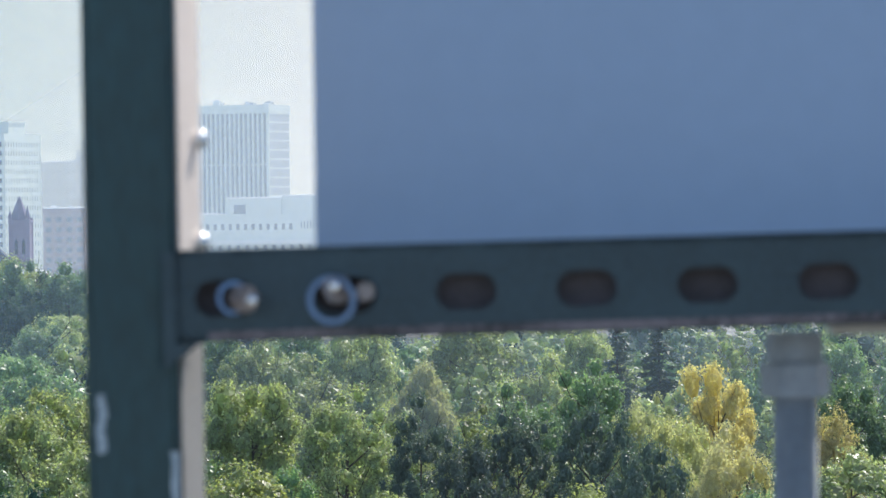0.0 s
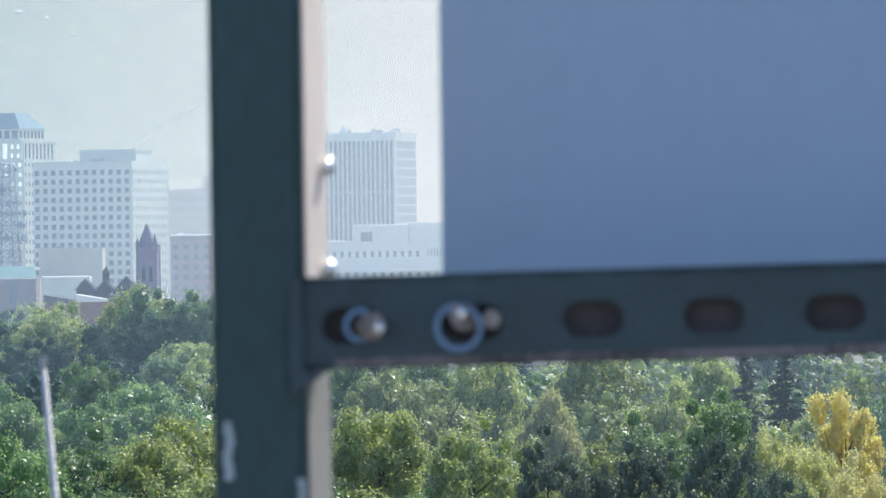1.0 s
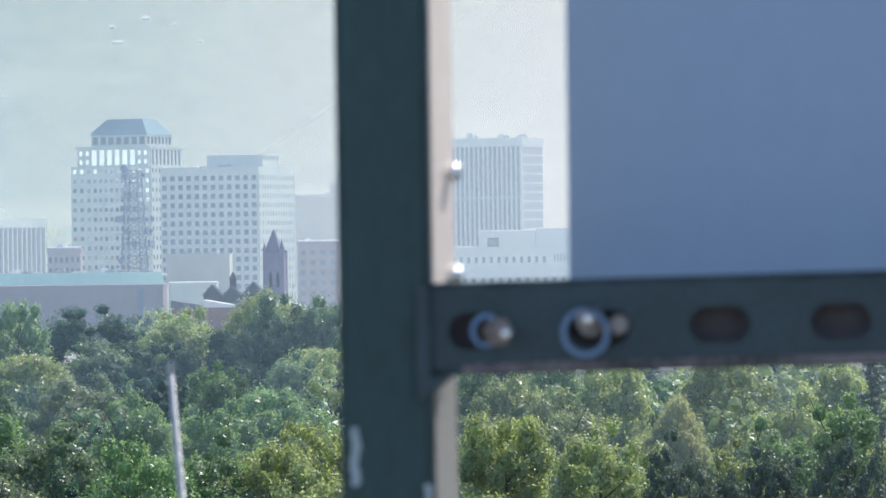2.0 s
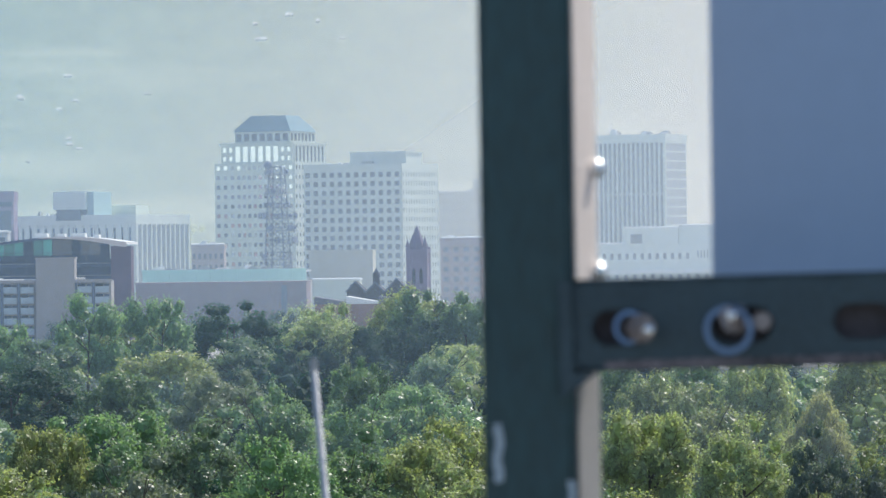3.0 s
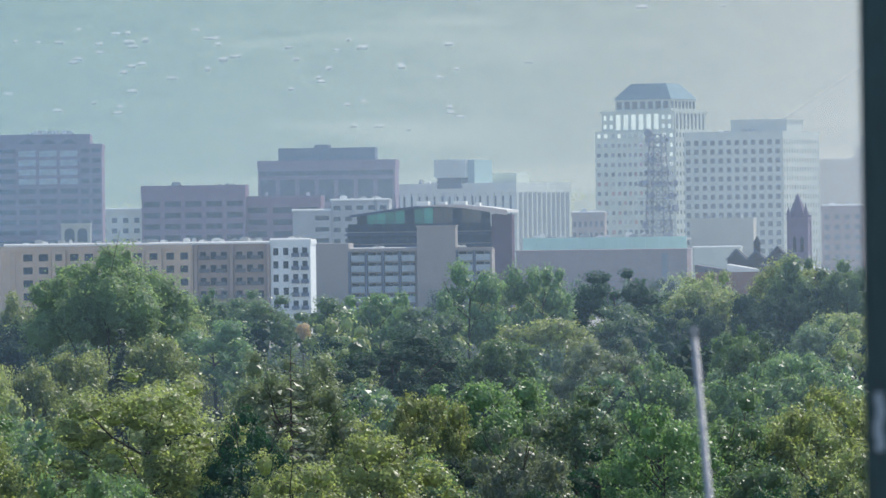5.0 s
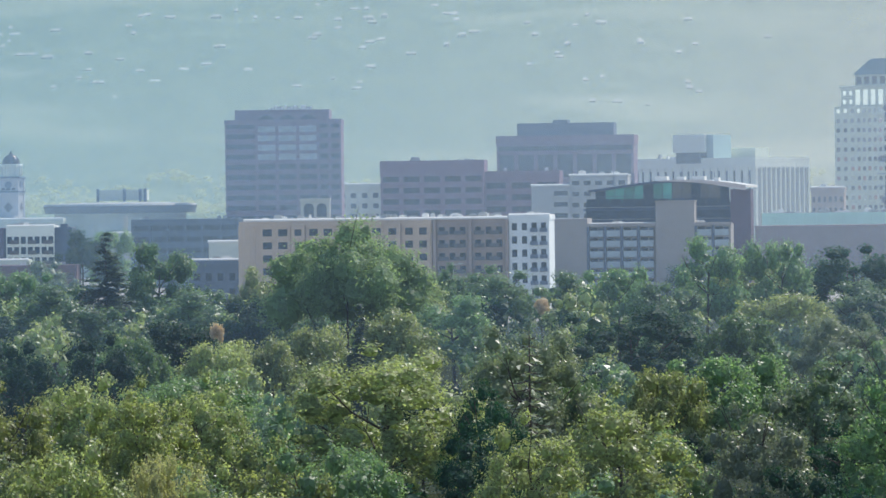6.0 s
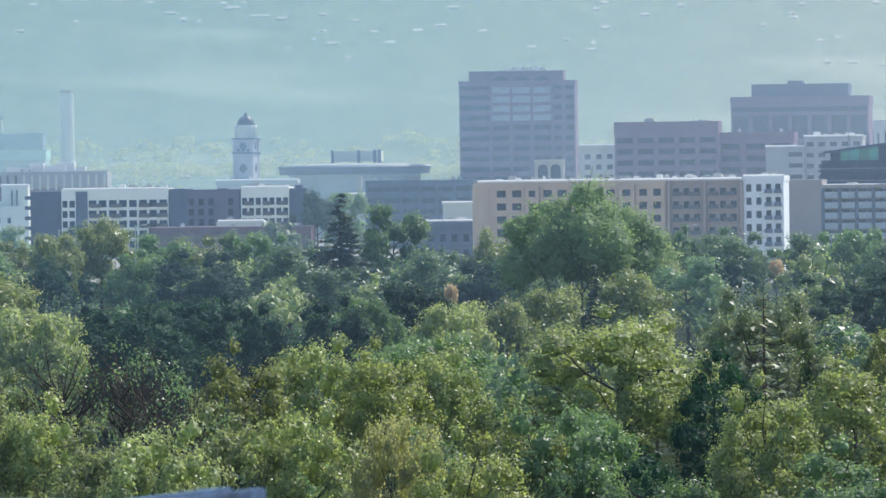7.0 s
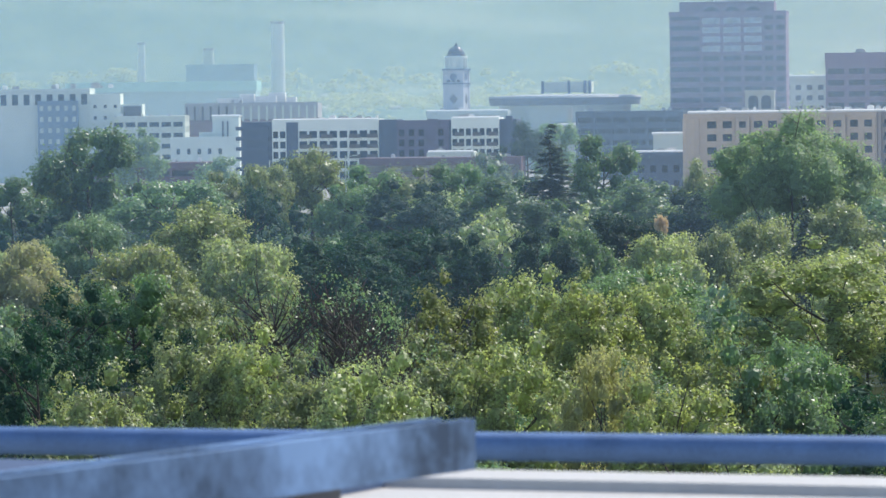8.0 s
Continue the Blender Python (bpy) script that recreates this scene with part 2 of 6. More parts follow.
def tube(bm, a, b, ra, rb, sides=8, cap=True):
    a, b = Vector(a), Vector(b)
    q = (b - a).to_track_quat("Z", "Y")
    rings = []
    for c, r in ((a, ra), (b, rb)):
        rings.append([bm.verts.new(c + q @ Vector((r * math.cos(i * math.tau / sides), r * math.sin(i * math.tau / sides), 0))) for i in range(sides)])
    for i in range(sides):
        j = (i + 1) % sides
        bm.faces.new((rings[0][i], rings[0][j], rings[1][j], rings[1][i]))
    if cap:
        bm.faces.new(rings[0][::-1])
        bm.faces.new(rings[1])


def prism(bm, loop, y0, y1):
    """Extrude a closed x, z outline from y0 to y1."""
    a = [bm.verts.new((x, y0, z)) for x, z in loop]
    b = [bm.verts.new((x, y1, z)) for x, z in loop]
    bm.faces.new(a)
    bm.faces.new(b[::-1])
    for i in range(len(loop)):
        j = (i + 1) % len(loop)
        bm.faces.new((a[j], a[i], b[i], b[j]))


def mesh_of(name, bm, material, smooth=False):
    bmesh.ops.recalc_face_normals(bm, faces=bm.faces)
    me = bpy.data.meshes.new(name)
    bm.to_mesh(me)
    bm.free()
    me.materials.append(material)
    if smooth:
        for p in me.polygons:
            p.use_smooth = True
    return me


def part(name, bm, material, parent, label="", smooth=False):
    ob = new(name, mesh_of(name, bm, material, smooth) if isinstance(bm, bmesh.types.BMesh) else bm)
    ob.parent = parent
    return tagged(ob, label)


def blocks(name, material, parent, *sizes, label=""):
    bm = bmesh.new()
    for s in sizes:
        box(bm, *s)
    return part(name, bm, material, parent, label)


def site(name, x, y, turn, label, category, group="", z=0.0):
    ob = new(name)
    ob.matrix_world = pose(x, y, z, 0, 0, turn)
    return tagged(ob, label, category, group)


def facade(parent, wall, x0, x1, z0, z1, cols, rows, wide=0.5, high=0.5, glass=PANE, proud=0.35, y=0.0, side=False, skip=None, sill=0.5):
    """Piers and bands that stand proud of the wall, with a pane in each opening. The front faces -y; with side, the face at x = y faces +x."""
    cw, ch = (x1 - x0) / cols, (z1 - z0) / rows
    w, h = cw * wide, ch * high

    def solid(a, b, c, d, deep=proud):
        if side:
            box(wall, y, y + deep, a, b, c, d)
        else:
            box(wall, a, b, y - deep, y, c, d)
    for i in range(cols + 1):
        a = x0 + i * cw - (cw - w) / 2 if i else x0
        b = x0 + i * cw + (cw - w) / 2 if i < cols else x1
        solid(a, b, z0, z1)
    for k in range(rows + 1):
        a = z0 + k * ch - (ch - h) * (1 - sill) if k else z0
        b = z0 + k * ch + (ch - h) * sill if k < rows else z1
        if b > a:
            solid(x0, x1, a, b, proud - 0.03)
    bm = bmesh.new()
    if side:
        box(bm, 0.02, 0.09, -w / 2 - 0.02, w / 2 + 0.02, -h / 2 - 0.02, h / 2 + 0.02)
    else:
        box(bm, -w / 2 - 0.02, w / 2 + 0.02, -0.09, -0.02, -h / 2 - 0.02, h / 2 + 0.02)
    kinds = glass if isinstance(glass, tuple) else (glass,)
    me = [mesh_of("window", bm.copy(), g_) for g_ in kinds]
    bm.free()
    pick = random.Random(int(cols * 31 + rows * 7 + abs(x0) * 3))
    for i in range(cols):
        for k in range(rows):
            if skip and skip(i, k):
                continue
            ob = new("window", pick.choice(me))
            ob.parent = parent
            cx, cz = x0 + (i + 0.5) * cw, z0 + k * ch + (ch - h) * sill + h / 2
            ob.location = (y, cx, cz) if side else (cx, y, cz)


def roof_slab(parent, x0, x1, y0, y1, z, material=ROOFWHITE, edge=0.3, thick=0.5, label=""):
    if material is ROOFWHITE:
        # wedge added so that roof edges catch the sun as a bright line
        bm = bmesh.new()
        a, b, c = y0 - edge, y0 - edge + 1.5, z + thick + 0.004
        rings = [[bm.verts.new((x, y_, z_)) for y_, z_ in ((a, c), (a, c + 0.06), (b, c + 0.40), (b, c))] for x in (x0 - edge, x1 + edge)]
        for i in range(4):
            bm.faces.new((rings[0][i], rings[0][(i + 1) % 4], rings[1][(i + 1) % 4], rings[1][i]))
        for ring in rings:
            bm.faces.new(ring)
        part("coping", bm, COPEMETAL, parent, "sloping metal coping added to catch the sun")
    return blocks("roof", material, parent, (x0 - edge, x1 + edge, y0 - edge, y1 + edge, z, z + thick), label=label)


def roof_units(parent, x0, x1, y0, y1, z, count, seed, big=1.0):
    """Vents, ducts and air units that stand on a flat roof."""
    rng = random.Random(seed)
    for _ in range(count):
        w, d, h = rng.uniform(0.8, 3.2) * big, rng.uniform(0.8, 2.4) * big, rng.uniform(0.5, 1.6) * big
        x, y = rng.uniform(x0, x1 - w), rng.uniform(y0, y1 - d)
        bm = bmesh.new()
        box(bm, x, x + w, y, y + d, z, z + h)
        box(bm, x + w * 0.2, x + w * 0.8, y + d * 0.2, y + d * 0.8, z + h, z + h * 1.2)
        part("roof_unit", bm, rng.choice((ROOFWHITE, STEEL, GREY)), parent)


# ---- ground and distance ----
def town_ground(m):
    """Pale streets, car parks and low roofs of the town beyond the park."""
    n, link = m.node_tree.nodes, m.node_tree.links.new
    b = n["Principled BSDF"]
    earth = b.inputs["Base Color"].links[0].from_socket
    co, apart, edge, wobble, mix, plots = n.new("ShaderNodeTexCoord"), n.new("ShaderNodeSeparateXYZ"), n.new("ShaderNodeMapRange"), n.new("ShaderNodeTexNoise"), n.new("ShaderNodeMixRGB"), n.new("ShaderNodeTexVoronoi")
    link(co.outputs["Object"], apart.inputs[0])
    wobble.inputs["Scale"].default_value = 0.02
    add = n.new("ShaderNodeMath")
    add.operation = "MULTIPLY_ADD"
    add.inputs[1].default_value = 160
    link(co.outputs["Object"], wobble.inputs[0])
    link(wobble.outputs[0], add.inputs[0])
    link(apart.outputs[1], add.inputs[2])
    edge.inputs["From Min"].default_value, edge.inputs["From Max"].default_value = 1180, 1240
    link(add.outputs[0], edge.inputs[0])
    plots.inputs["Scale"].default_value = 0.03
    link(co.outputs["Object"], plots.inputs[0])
    # pale tones added, mostly unseen, to bounce daylight up onto the facades
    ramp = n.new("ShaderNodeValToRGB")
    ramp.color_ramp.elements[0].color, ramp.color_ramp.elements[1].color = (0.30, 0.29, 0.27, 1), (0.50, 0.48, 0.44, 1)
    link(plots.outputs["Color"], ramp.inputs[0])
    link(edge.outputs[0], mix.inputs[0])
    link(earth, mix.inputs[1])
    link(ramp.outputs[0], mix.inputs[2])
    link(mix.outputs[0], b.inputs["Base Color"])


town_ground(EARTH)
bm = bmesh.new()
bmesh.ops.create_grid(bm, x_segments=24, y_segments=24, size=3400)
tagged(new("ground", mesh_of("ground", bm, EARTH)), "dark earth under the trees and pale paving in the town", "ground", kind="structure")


def hill_height(x, y):
    d = math.hypot(x, y)
    t = min(max((d - 2420) / 2400, 0), 1)
    s = min(t / 0.045, 1)
    rise = 24 * s * s * (3 - 2 * s) + 950 * max(t - 0.12, 0) ** 1.2
    p = Vector((x * 0.0016, y * 0.0016, 0.3))
    return rise * (1 + 0.14 * noise.fractal(p, 1.0, 2.0, 4)) + t * 14 * noise.noise(p * 6) - 1.0


def mountain_material():
    """Far wooded slope as a backdrop, all but lost in bright air that is put in as its glow."""
    m = bpy.data.materials.new("hazy_wooded_slope")
    m.use_nodes = True
    n, link = m.node_tree.nodes, m.node_tree.links.new
    b = n["Principled BSDF"]
    co = n.new("ShaderNodeTexCoord")
    woods = n.new("ShaderNodeTexNoise")
    woods.inputs["Scale"].default_value, woods.inputs["Detail"].default_value, woods.inputs["Roughness"].default_value = 0.05, 9, 0.74
    link(co.outputs["Object"], woods.inputs[0])
    ramp = n.new("ShaderNodeValToRGB")
    e = ramp.color_ramp.elements
    e[0].position, e[0].color = 0.34, (0.012, 0.034, 0.022, 1)
    e[1].position, e[1].color = 0.68, (0.15, 0.175, 0.09, 1)
    link(woods.outputs[0], ramp.inputs[0])
    # dry meadows and clearings that run along the slope
    flat, fields, cut, mix = n.new("ShaderNodeMapping"), n.new("ShaderNodeTexNoise"), n.new("ShaderNodeMapRange"), n.new("ShaderNodeMixRGB")
    flat.inputs["Scale"].default_value = (0.004, 0.012, 0.03)
    link(co.outputs["Object"], flat.inputs[0])
    fields.inputs["Scale"].default_value, fields.inputs["Detail"].default_value = 1.0, 6
    link(flat.outputs[0], fields.inputs[0])
    cut.inputs["From Min"].default_value, cut.inputs["From Max"].default_value = 0.54, 0.66
    link(fields.outputs[0], cut.inputs[0])
    link(cut.outputs[0], mix.inputs[0])
    link(ramp.outputs[0], mix.inputs[1])
    mix.inputs[2].default_value = (0.22, 0.23, 0.15, 1)
    link(mix.outputs[0], b.inputs["Base Color"])
    b.inputs["Roughness"].default_value = 0.95
    # haze as emission: dim teal in the west, pale and warm towards the sun
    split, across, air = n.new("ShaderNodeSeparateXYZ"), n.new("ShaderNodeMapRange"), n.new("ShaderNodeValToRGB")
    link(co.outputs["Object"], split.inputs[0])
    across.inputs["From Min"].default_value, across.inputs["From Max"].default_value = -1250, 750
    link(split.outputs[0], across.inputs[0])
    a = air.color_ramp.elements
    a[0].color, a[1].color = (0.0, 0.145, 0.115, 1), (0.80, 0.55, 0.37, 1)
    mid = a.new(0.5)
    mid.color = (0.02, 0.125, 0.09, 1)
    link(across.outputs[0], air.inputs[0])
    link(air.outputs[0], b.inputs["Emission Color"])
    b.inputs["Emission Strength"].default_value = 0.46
    return m


rows_, cols_ = 46, 110
verts, faces = [], []
for r in range(rows_):
    d = 2400 + 2420 * r / (rows_ - 1)
    for c in range(cols_):
        az = radians(-36 + 66 * c / (cols_ - 1))
        x, y = d * math.sin(az), d * math.cos(az)
        verts.append((x, y, hill_height(x, y)))
for r in range(rows_ - 1):
    for c in range(cols_ - 1):
        i = r * cols_ + c
        faces.append((i, i + 1, i + cols_ + 1, i + cols_))
me = bpy.data.meshes.new("backdrop")
me.from_pydata(verts, [], faces)
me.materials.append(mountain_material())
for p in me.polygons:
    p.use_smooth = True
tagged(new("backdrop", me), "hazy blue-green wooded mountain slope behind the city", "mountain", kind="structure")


def veil(radius, density, tint, sunward, high=520):
    bm = bmesh.new()
    last = None
    for i in range(73):
        az = radians(-32 + 104 * i / 72)
        pair = [bm.verts.new((radius * math.sin(az), radius * math.cos(az), z)) for z in (0.5, high)]
        if last:
            bm.faces.new((last[0], pair[0], pair[1], last[1]))
        last = pair
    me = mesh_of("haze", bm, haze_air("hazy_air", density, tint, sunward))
    tagged(new("haze", me), "thin see-through sheet standing in for haze over the city", "haze", kind="structure")


# rings of haze sheets; the near ones carry blue haze in their tint
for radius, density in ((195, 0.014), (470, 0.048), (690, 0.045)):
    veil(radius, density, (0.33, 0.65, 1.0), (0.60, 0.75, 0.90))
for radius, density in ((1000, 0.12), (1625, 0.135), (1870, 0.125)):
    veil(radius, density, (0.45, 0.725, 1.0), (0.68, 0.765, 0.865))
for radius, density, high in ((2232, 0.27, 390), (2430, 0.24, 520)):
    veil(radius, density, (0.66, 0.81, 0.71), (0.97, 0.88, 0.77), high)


# ---- the city ----
def white_block_tower():
    b = site("office_block", 16.6, 1949.9, -22.5, "pale concrete office block with a grid of small dark windows", "building")
    wall = bmesh.new()
    box(wall, -40.8, 0, 0, 37.8, 0, 60.0)
    box(wall, -40.8, 0, -0.36, 0, 58.0, 60.4)
    box(wall, 0, 0.36, -0.36, 37.8, 58.0, 60.4)
    facade(b, wall, -40.8, 0, 5.6, 58.0, 12, 15, 0.58, 0.56)
    facade(b, wall, 0.0, 37.8, 5.6, 58.0, 14, 15, 0.34, 0.52, y=0.0, side=True)
    part("wall", wall, PALE, b)
    roof_slab(b, -40.2, -0.6, 0.6, 37, 60.02, GREY, edge=0)
    pent = bmesh.new()
    box(pent, -25, -1.6, 9, 26, 60.5, 64.6)
    box(pent, -25.4, -1.2, 8.6, 26.4, 64.6, 65.2)
    part("penthouse", pent, PALE, b)
    roof_units(b, -38, -3, 2, 36, 60.5, 6, 3)


def hip_roof_tower():
    b = site("office_tower", -25.9, 2049.8, -24.3, "tall pale office tower with a blue-green hipped metal roof", "building")
    wall = bmesh.new()
    box(wall, -35.6, 0, 0, 35.2, 0, 63.0)
    for z0, z1, rows, glass in ((4.5, 47.4, 11, (PANE, PANE, MIDPANE, REDPANE)), (47.4, 55.2, 2, (MIDPANE, PANE, BRIGHTPANE)), (55.2, 63.0, 2, (MIDPANE, BRIGHTPANE))):
        facade(b, wall, -35.6, -26.0, z0, z1, 3, rows, 0.52, 0.42, glass=glass)
        facade(b, wall, -26.0, -9.0, z0, z1, 7, rows, 0.62, 0.42, glass=glass)
        facade(b, wall, -9.0, 0, z0, z1, 3, rows, 0.52, 0.42, glass=BRIGHTPANE if z0 > 40 else MIDPANE)
    facade(b, wall, 0, 35.2, 4.5, 63.0, 11, 15, 0.45, 0.42, y=0.0, side=True)
    part("wall", wall, PALE, b)
    up = bmesh.new()
    box(up, -33.2, -1.4, 1.4, 33.6, 63.0, 71.1)
    facade(b, up, -27.5, -7.0, 63.0, 70.2, 6, 1, 0.66, 0.86, glass=BRIGHTPANE, y=1.4)
    facade(b, up, -33.2, -27.5, 63.0, 70.2, 2, 2, 0.5, 0.5, glass=BRIGHTPANE, y=1.4)
    facade(b, up, -7.0, -1.4, 63.0, 70.2, 2, 2, 0.5, 0.5, glass=BRIGHTPANE, y=1.4)
    facade(b, up, 3.0, 32.0, 63.0, 70.2, 8, 1, 0.45, 0.86, y=-1.4, side=True)
    box(up, -34.0, -0.8, 0.8, 34.2, 70.2, 71.2)
    part("upper_wall", up, PALE, b)
    tier = bmesh.new()
    box(tier, -28.6, -4.2, 5.0, 29.0, 71.2, 75.8)
    facade(b, tier, -28.6, -4.2, 71.4, 75.6, 7, 1, 0.7, 0.72, y=5.0)
    facade(b, tier, 5.0, 29.0, 71.4, 75.6, 7, 1, 0.7, 0.72, y=-4.2, side=True)
    part("crown_wall", tier, PALE, b)
    hip = bmesh.new()
    a = [hip.verts.new(p) for p in ((-29.4, 4.2, 75.8), (-3.4, 4.2, 75.8), (-3.4, 29.8, 75.8), (-29.4, 29.8, 75.8))]
    c = [hip.verts.new(p) for p in ((-24.0, 10.5, 82.4), (-8.5, 10.5, 82.4), (-8.5, 23.5, 82.4), (-24.0, 23.5, 82.4))]
    hip.faces.new(a[::-1])
    hip.faces.new(c)
    for i in range(4):
        j = (i + 1) % 4
        hip.faces.new((a[i], a[j], c[j], c[i]))
    part("roof", hip, TEAL, b, "blue-green standing-seam hipped roof")
    seams = bmesh.new()
    for i in range(25):
        t = i / 24
        tube(seams, (-29.4 + 26 * t, 4.15, 75.85), (-24.0 + 15.5 * t, 10.45, 82.45), 0.09, 0.09, 4)
    part("roof_seams", seams, TEAL, b)


def finned_tower():
    b = site("finned_tower", 133.3, 2196.0, -21.5, "tall white office tower with closely set upright fins", "building")
    wall = bmesh.new()
    box(wall, -32.5, 0, 0, 29.4, 0, 75.4)
    box(wall, -33.0, 0.5, -0.9, 29.9, 72.2, 75.8)
    facade(b, wall, 0, 29.4, 4, 72.2, 1, 17, 0.93, 0.82, y=0.0, side=True, glass=GREY, proud=0.2)
    part("wall", wall, WHITE, b)
    for i in range(16):
        x = -32.4 + 32.0 * i / 15
        blocks("fin", WHITE, b, (x - 0.42, x + 0.42, -0.85, 0, 0, 72.2))
        if i < 15:
            for z0, z1 in ((4, 26.5), (27, 49.5), (50, 72)):
                blocks("window", PANE, b, (x + 0.46, x + 1.67, -0.12, -0.02, z0, z1))
    roof_units(b, -30, -2, 2, 27, 75.8, 9, 8, 1.5)


def long_low_civic():
    b = site("civic_building", 154.9, 1994.0, -8.4, "long low pale building with stepped flat roofs and small square windows", "building")
    wall = bmesh.new()
    box(wall, -68.2, 0, 0, 32, 0, 28.0)
    box(wall, -50.6, -29.2, -0.4, 24, 28.0, 34.2)
    box(wall, -29.0, 0, 1.5, 30, 28.0, 35.0)
    facade(b, wall, -66.0, -24.0, 20.8, 25.6, 14, 1, 0.42, 0.5)
    facade(b, wall, -22.0, -2.0, 22.0, 25.6, 16, 1, 0.4, 0.8)
    facade(b, wall, -66.0, -2.0, 5.0, 17.0, 18, 3, 0.42, 0.5)
    part("wall", wall, WHITE, b)
    blocks("doorway", PANE, b, (-48.0, -43.4, -0.52, -0.42, 28.3, 32.0))
    roof_slab(b, -68.2, -50.8, 0, 32, 28.0, thick=0.35)
    roof_slab(b, -50.6, -29.2, -0.4, 24, 34.2, thick=0.4)
    roof_slab(b, -28.7, 0, 1.5, 30, 35.02, thick=0.35)
    blocks("ledge", ROOFWHITE, b, (-68, 0, -3.0, -0.4, 16.8, 17.6))


def mint_fascia_hall():
    b = site("mint_hall", -18.4, 1749.9, -2.4, "low hall with a wide mint-green metal fascia", "building")
    wall = bmesh.new()
    box(wall, -56.7, 0, 0, 40, 0, 16.9)
    part("wall", wall, GREY, b)
    for i in range(12):
        x = -56.7 + i * 4.725
        blocks("fascia_panel", MINT, b, (x + 0.04, x + 4.685, -0.8, 0.4, 16.9, 21.2))
    roof_slab(b, -56.4, -0.3, 0.4, 40, 20.0, GREY, edge=0)
    roof_units(b, -54, -3, 2, 30, 20.5, 22, 5, 1.2)
    c = site("brick_warehouse", -17.9, 1699.9, -2.4, "long windowless mauve brick warehouse with shallow piers", "building")
    wall = bmesh.new()
    box(wall, -57.4, 0, 0, 28, 0, 16.6)
    for i in range(9):
        x = -57.4 + i * 6.8
        box(wall, x, x + 0.7, -0.3, 0, 0, 16.6)
    box(wall, -57.6, 0.2, -0.4, 28.2, 16.6, 17.2)
    part("wall", wall, MAUVE, c)
    blocks("downpipe", SLATE, c, (-8.4, -6.4, -0.5, -0.3, 4, 15.8))
    d = site("pale_annex", 12.0, 1690.0, -3.0, "small pale annex with a dark doorway beside the warehouse", "building")
    wall = bmesh.new()
    box(wall, -27.5, -12, 0, 14, 0, 17.4)
    part("wall", wall, PALE, d)
    blocks("door", PANE, d, (-15.2, -13.2, -0.1, -0.02, 11.5, 15.8))
    roof_slab(d, -27.5, -12, 0, 14, 17.4, thick=0.3)
    f = site("brick_shed", 20.0, 1570.0, -3.0, "low red brick shed with white-edged sloping roofs", "building")
    wall = bmesh.new()
    box(wall, -34, 6, 0, 16, 0, 10.6)
    part("wall", wall, BRICK, f)
    for i in range(4):
        bm = bmesh.new()
        x = -34 + i * 10
        prism(bm, [(x - 0.2, 10.6), (x + 10.0, 10.6), (x + 10.0, 11.2), (x - 0.2, 13.0)], -0.4, 16.2)
        part("roof", bm, ROOFWHITE if i % 2 else ROOFDARK, f)


def blank_theatre():
    b = site("theatre", 4.8, 1800.0, -3.2, "blank beige theatre box with a flat roof", "building")
    wall = bmesh.new()
    box(wall, -22.7, 0, 0, 20, 0, 26.9)
    for i in range(1, 5):
        box(wall, -22.7 + i * 4.54 - 0.15, -22.7 + i * 4.54 + 0.15, -0.12, 0, 0, 26.9)
    box(wall, -22.9, 0.2, -0.2, 20.2, 26.9, 27.3)
    part("wall", wall, CREAM, b)
    roof_units(b, -21, -2, 2, 18, 27.3, 4, 21, 0.7)


def stone_church():
    b = site("church", 14.9, 1599.9, -3.5, "dark brown sandstone church with steep roofs", "church")
    wall = bmesh.new()
    box(wall, -19.0, 0, 0, 14, 0, 14.2)
    part("wall", wall, SLATEBLACK, b)
    for x0, x1, y0, ridge in ((-19.4, -13.0, -0.6, 17.4), (-12.9, -7.0, -1.4, 17.0), (-6.9, 0.4, -0.6, 18.2)):
        bm = bmesh.new()
        xm = (x0 + x1) / 2
        prism(bm, [(x0, 14.2), (x1, 14.2), (xm, ridge)], y0, 14.6)
        part("roof", bm, SLATEBLACK, b, "steep dark slate gable")
        bm = bmesh.new()
        prism(bm, [(x0 - 0.3, 14.0), (x0 + 0.3, 14.0), (xm, ridge - 0.2), (x1 - 0.3, 14.0), (x1 + 0.3, 14.0), (xm, ridge + 0.3)], y0 - 0.3, y0 - 0.02)
        part("barge_board", bm, SLATE, b)
    bm = bmesh.new()
    tube(bm, (-9.9, 5, 15.5), (-9.9, 5, 19.4), 1.1, 1.1, 8)
    tube(bm, (-9.9, 5, 19.4), (-9.9, 5, 21.6), 1.3, 0.05, 8)
    part("cupola", bm, SLATEBLACK, b)
    t = site("church_tower", 21.1, 1589.9, -10.8, "brown sandstone bell tower with a steep slate spire", "church")
    wall = bmesh.new()
    box(wall, -6.3, 0, 0, 6.3, 0, 27.2)
    for x in (-6.5, -0.8):
        for y in (-0.2, 5.5):
            box(wall, x, x + 1.0, y, y + 1.0, 0, 28.0)
    box(wall, -6.6, 0.3, -0.3, 6.6, 26.5, 27.3)
    part("wall", wall, STONE, t)
    for x in (-4.6, -2.3):
        bm = bmesh.new()
        prism(bm, [(x, 16.5), (x + 1.0, 16.5), (x + 1.0, 20.5), (x + 0.5, 21.6), (x, 20.5)], -0.1, -0.02)
        part("louvre", bm, PANE, t)
    for x, y, r, z, top in ((-3.5, 3.2, 3.3, 27.3, 35.0), (-0.5, 0.4, 0.9, 28.0, 32.0), (-6.0, 0.3, 0.8, 28.0, 30.6), (-6.0, 6.0, 0.7, 28.0, 30.5)):
        bm = bmesh.new()
        tube(bm, (x, y, z), (x, y, top), r, 0.04, 8)
        part("spire", bm, STONE, t)


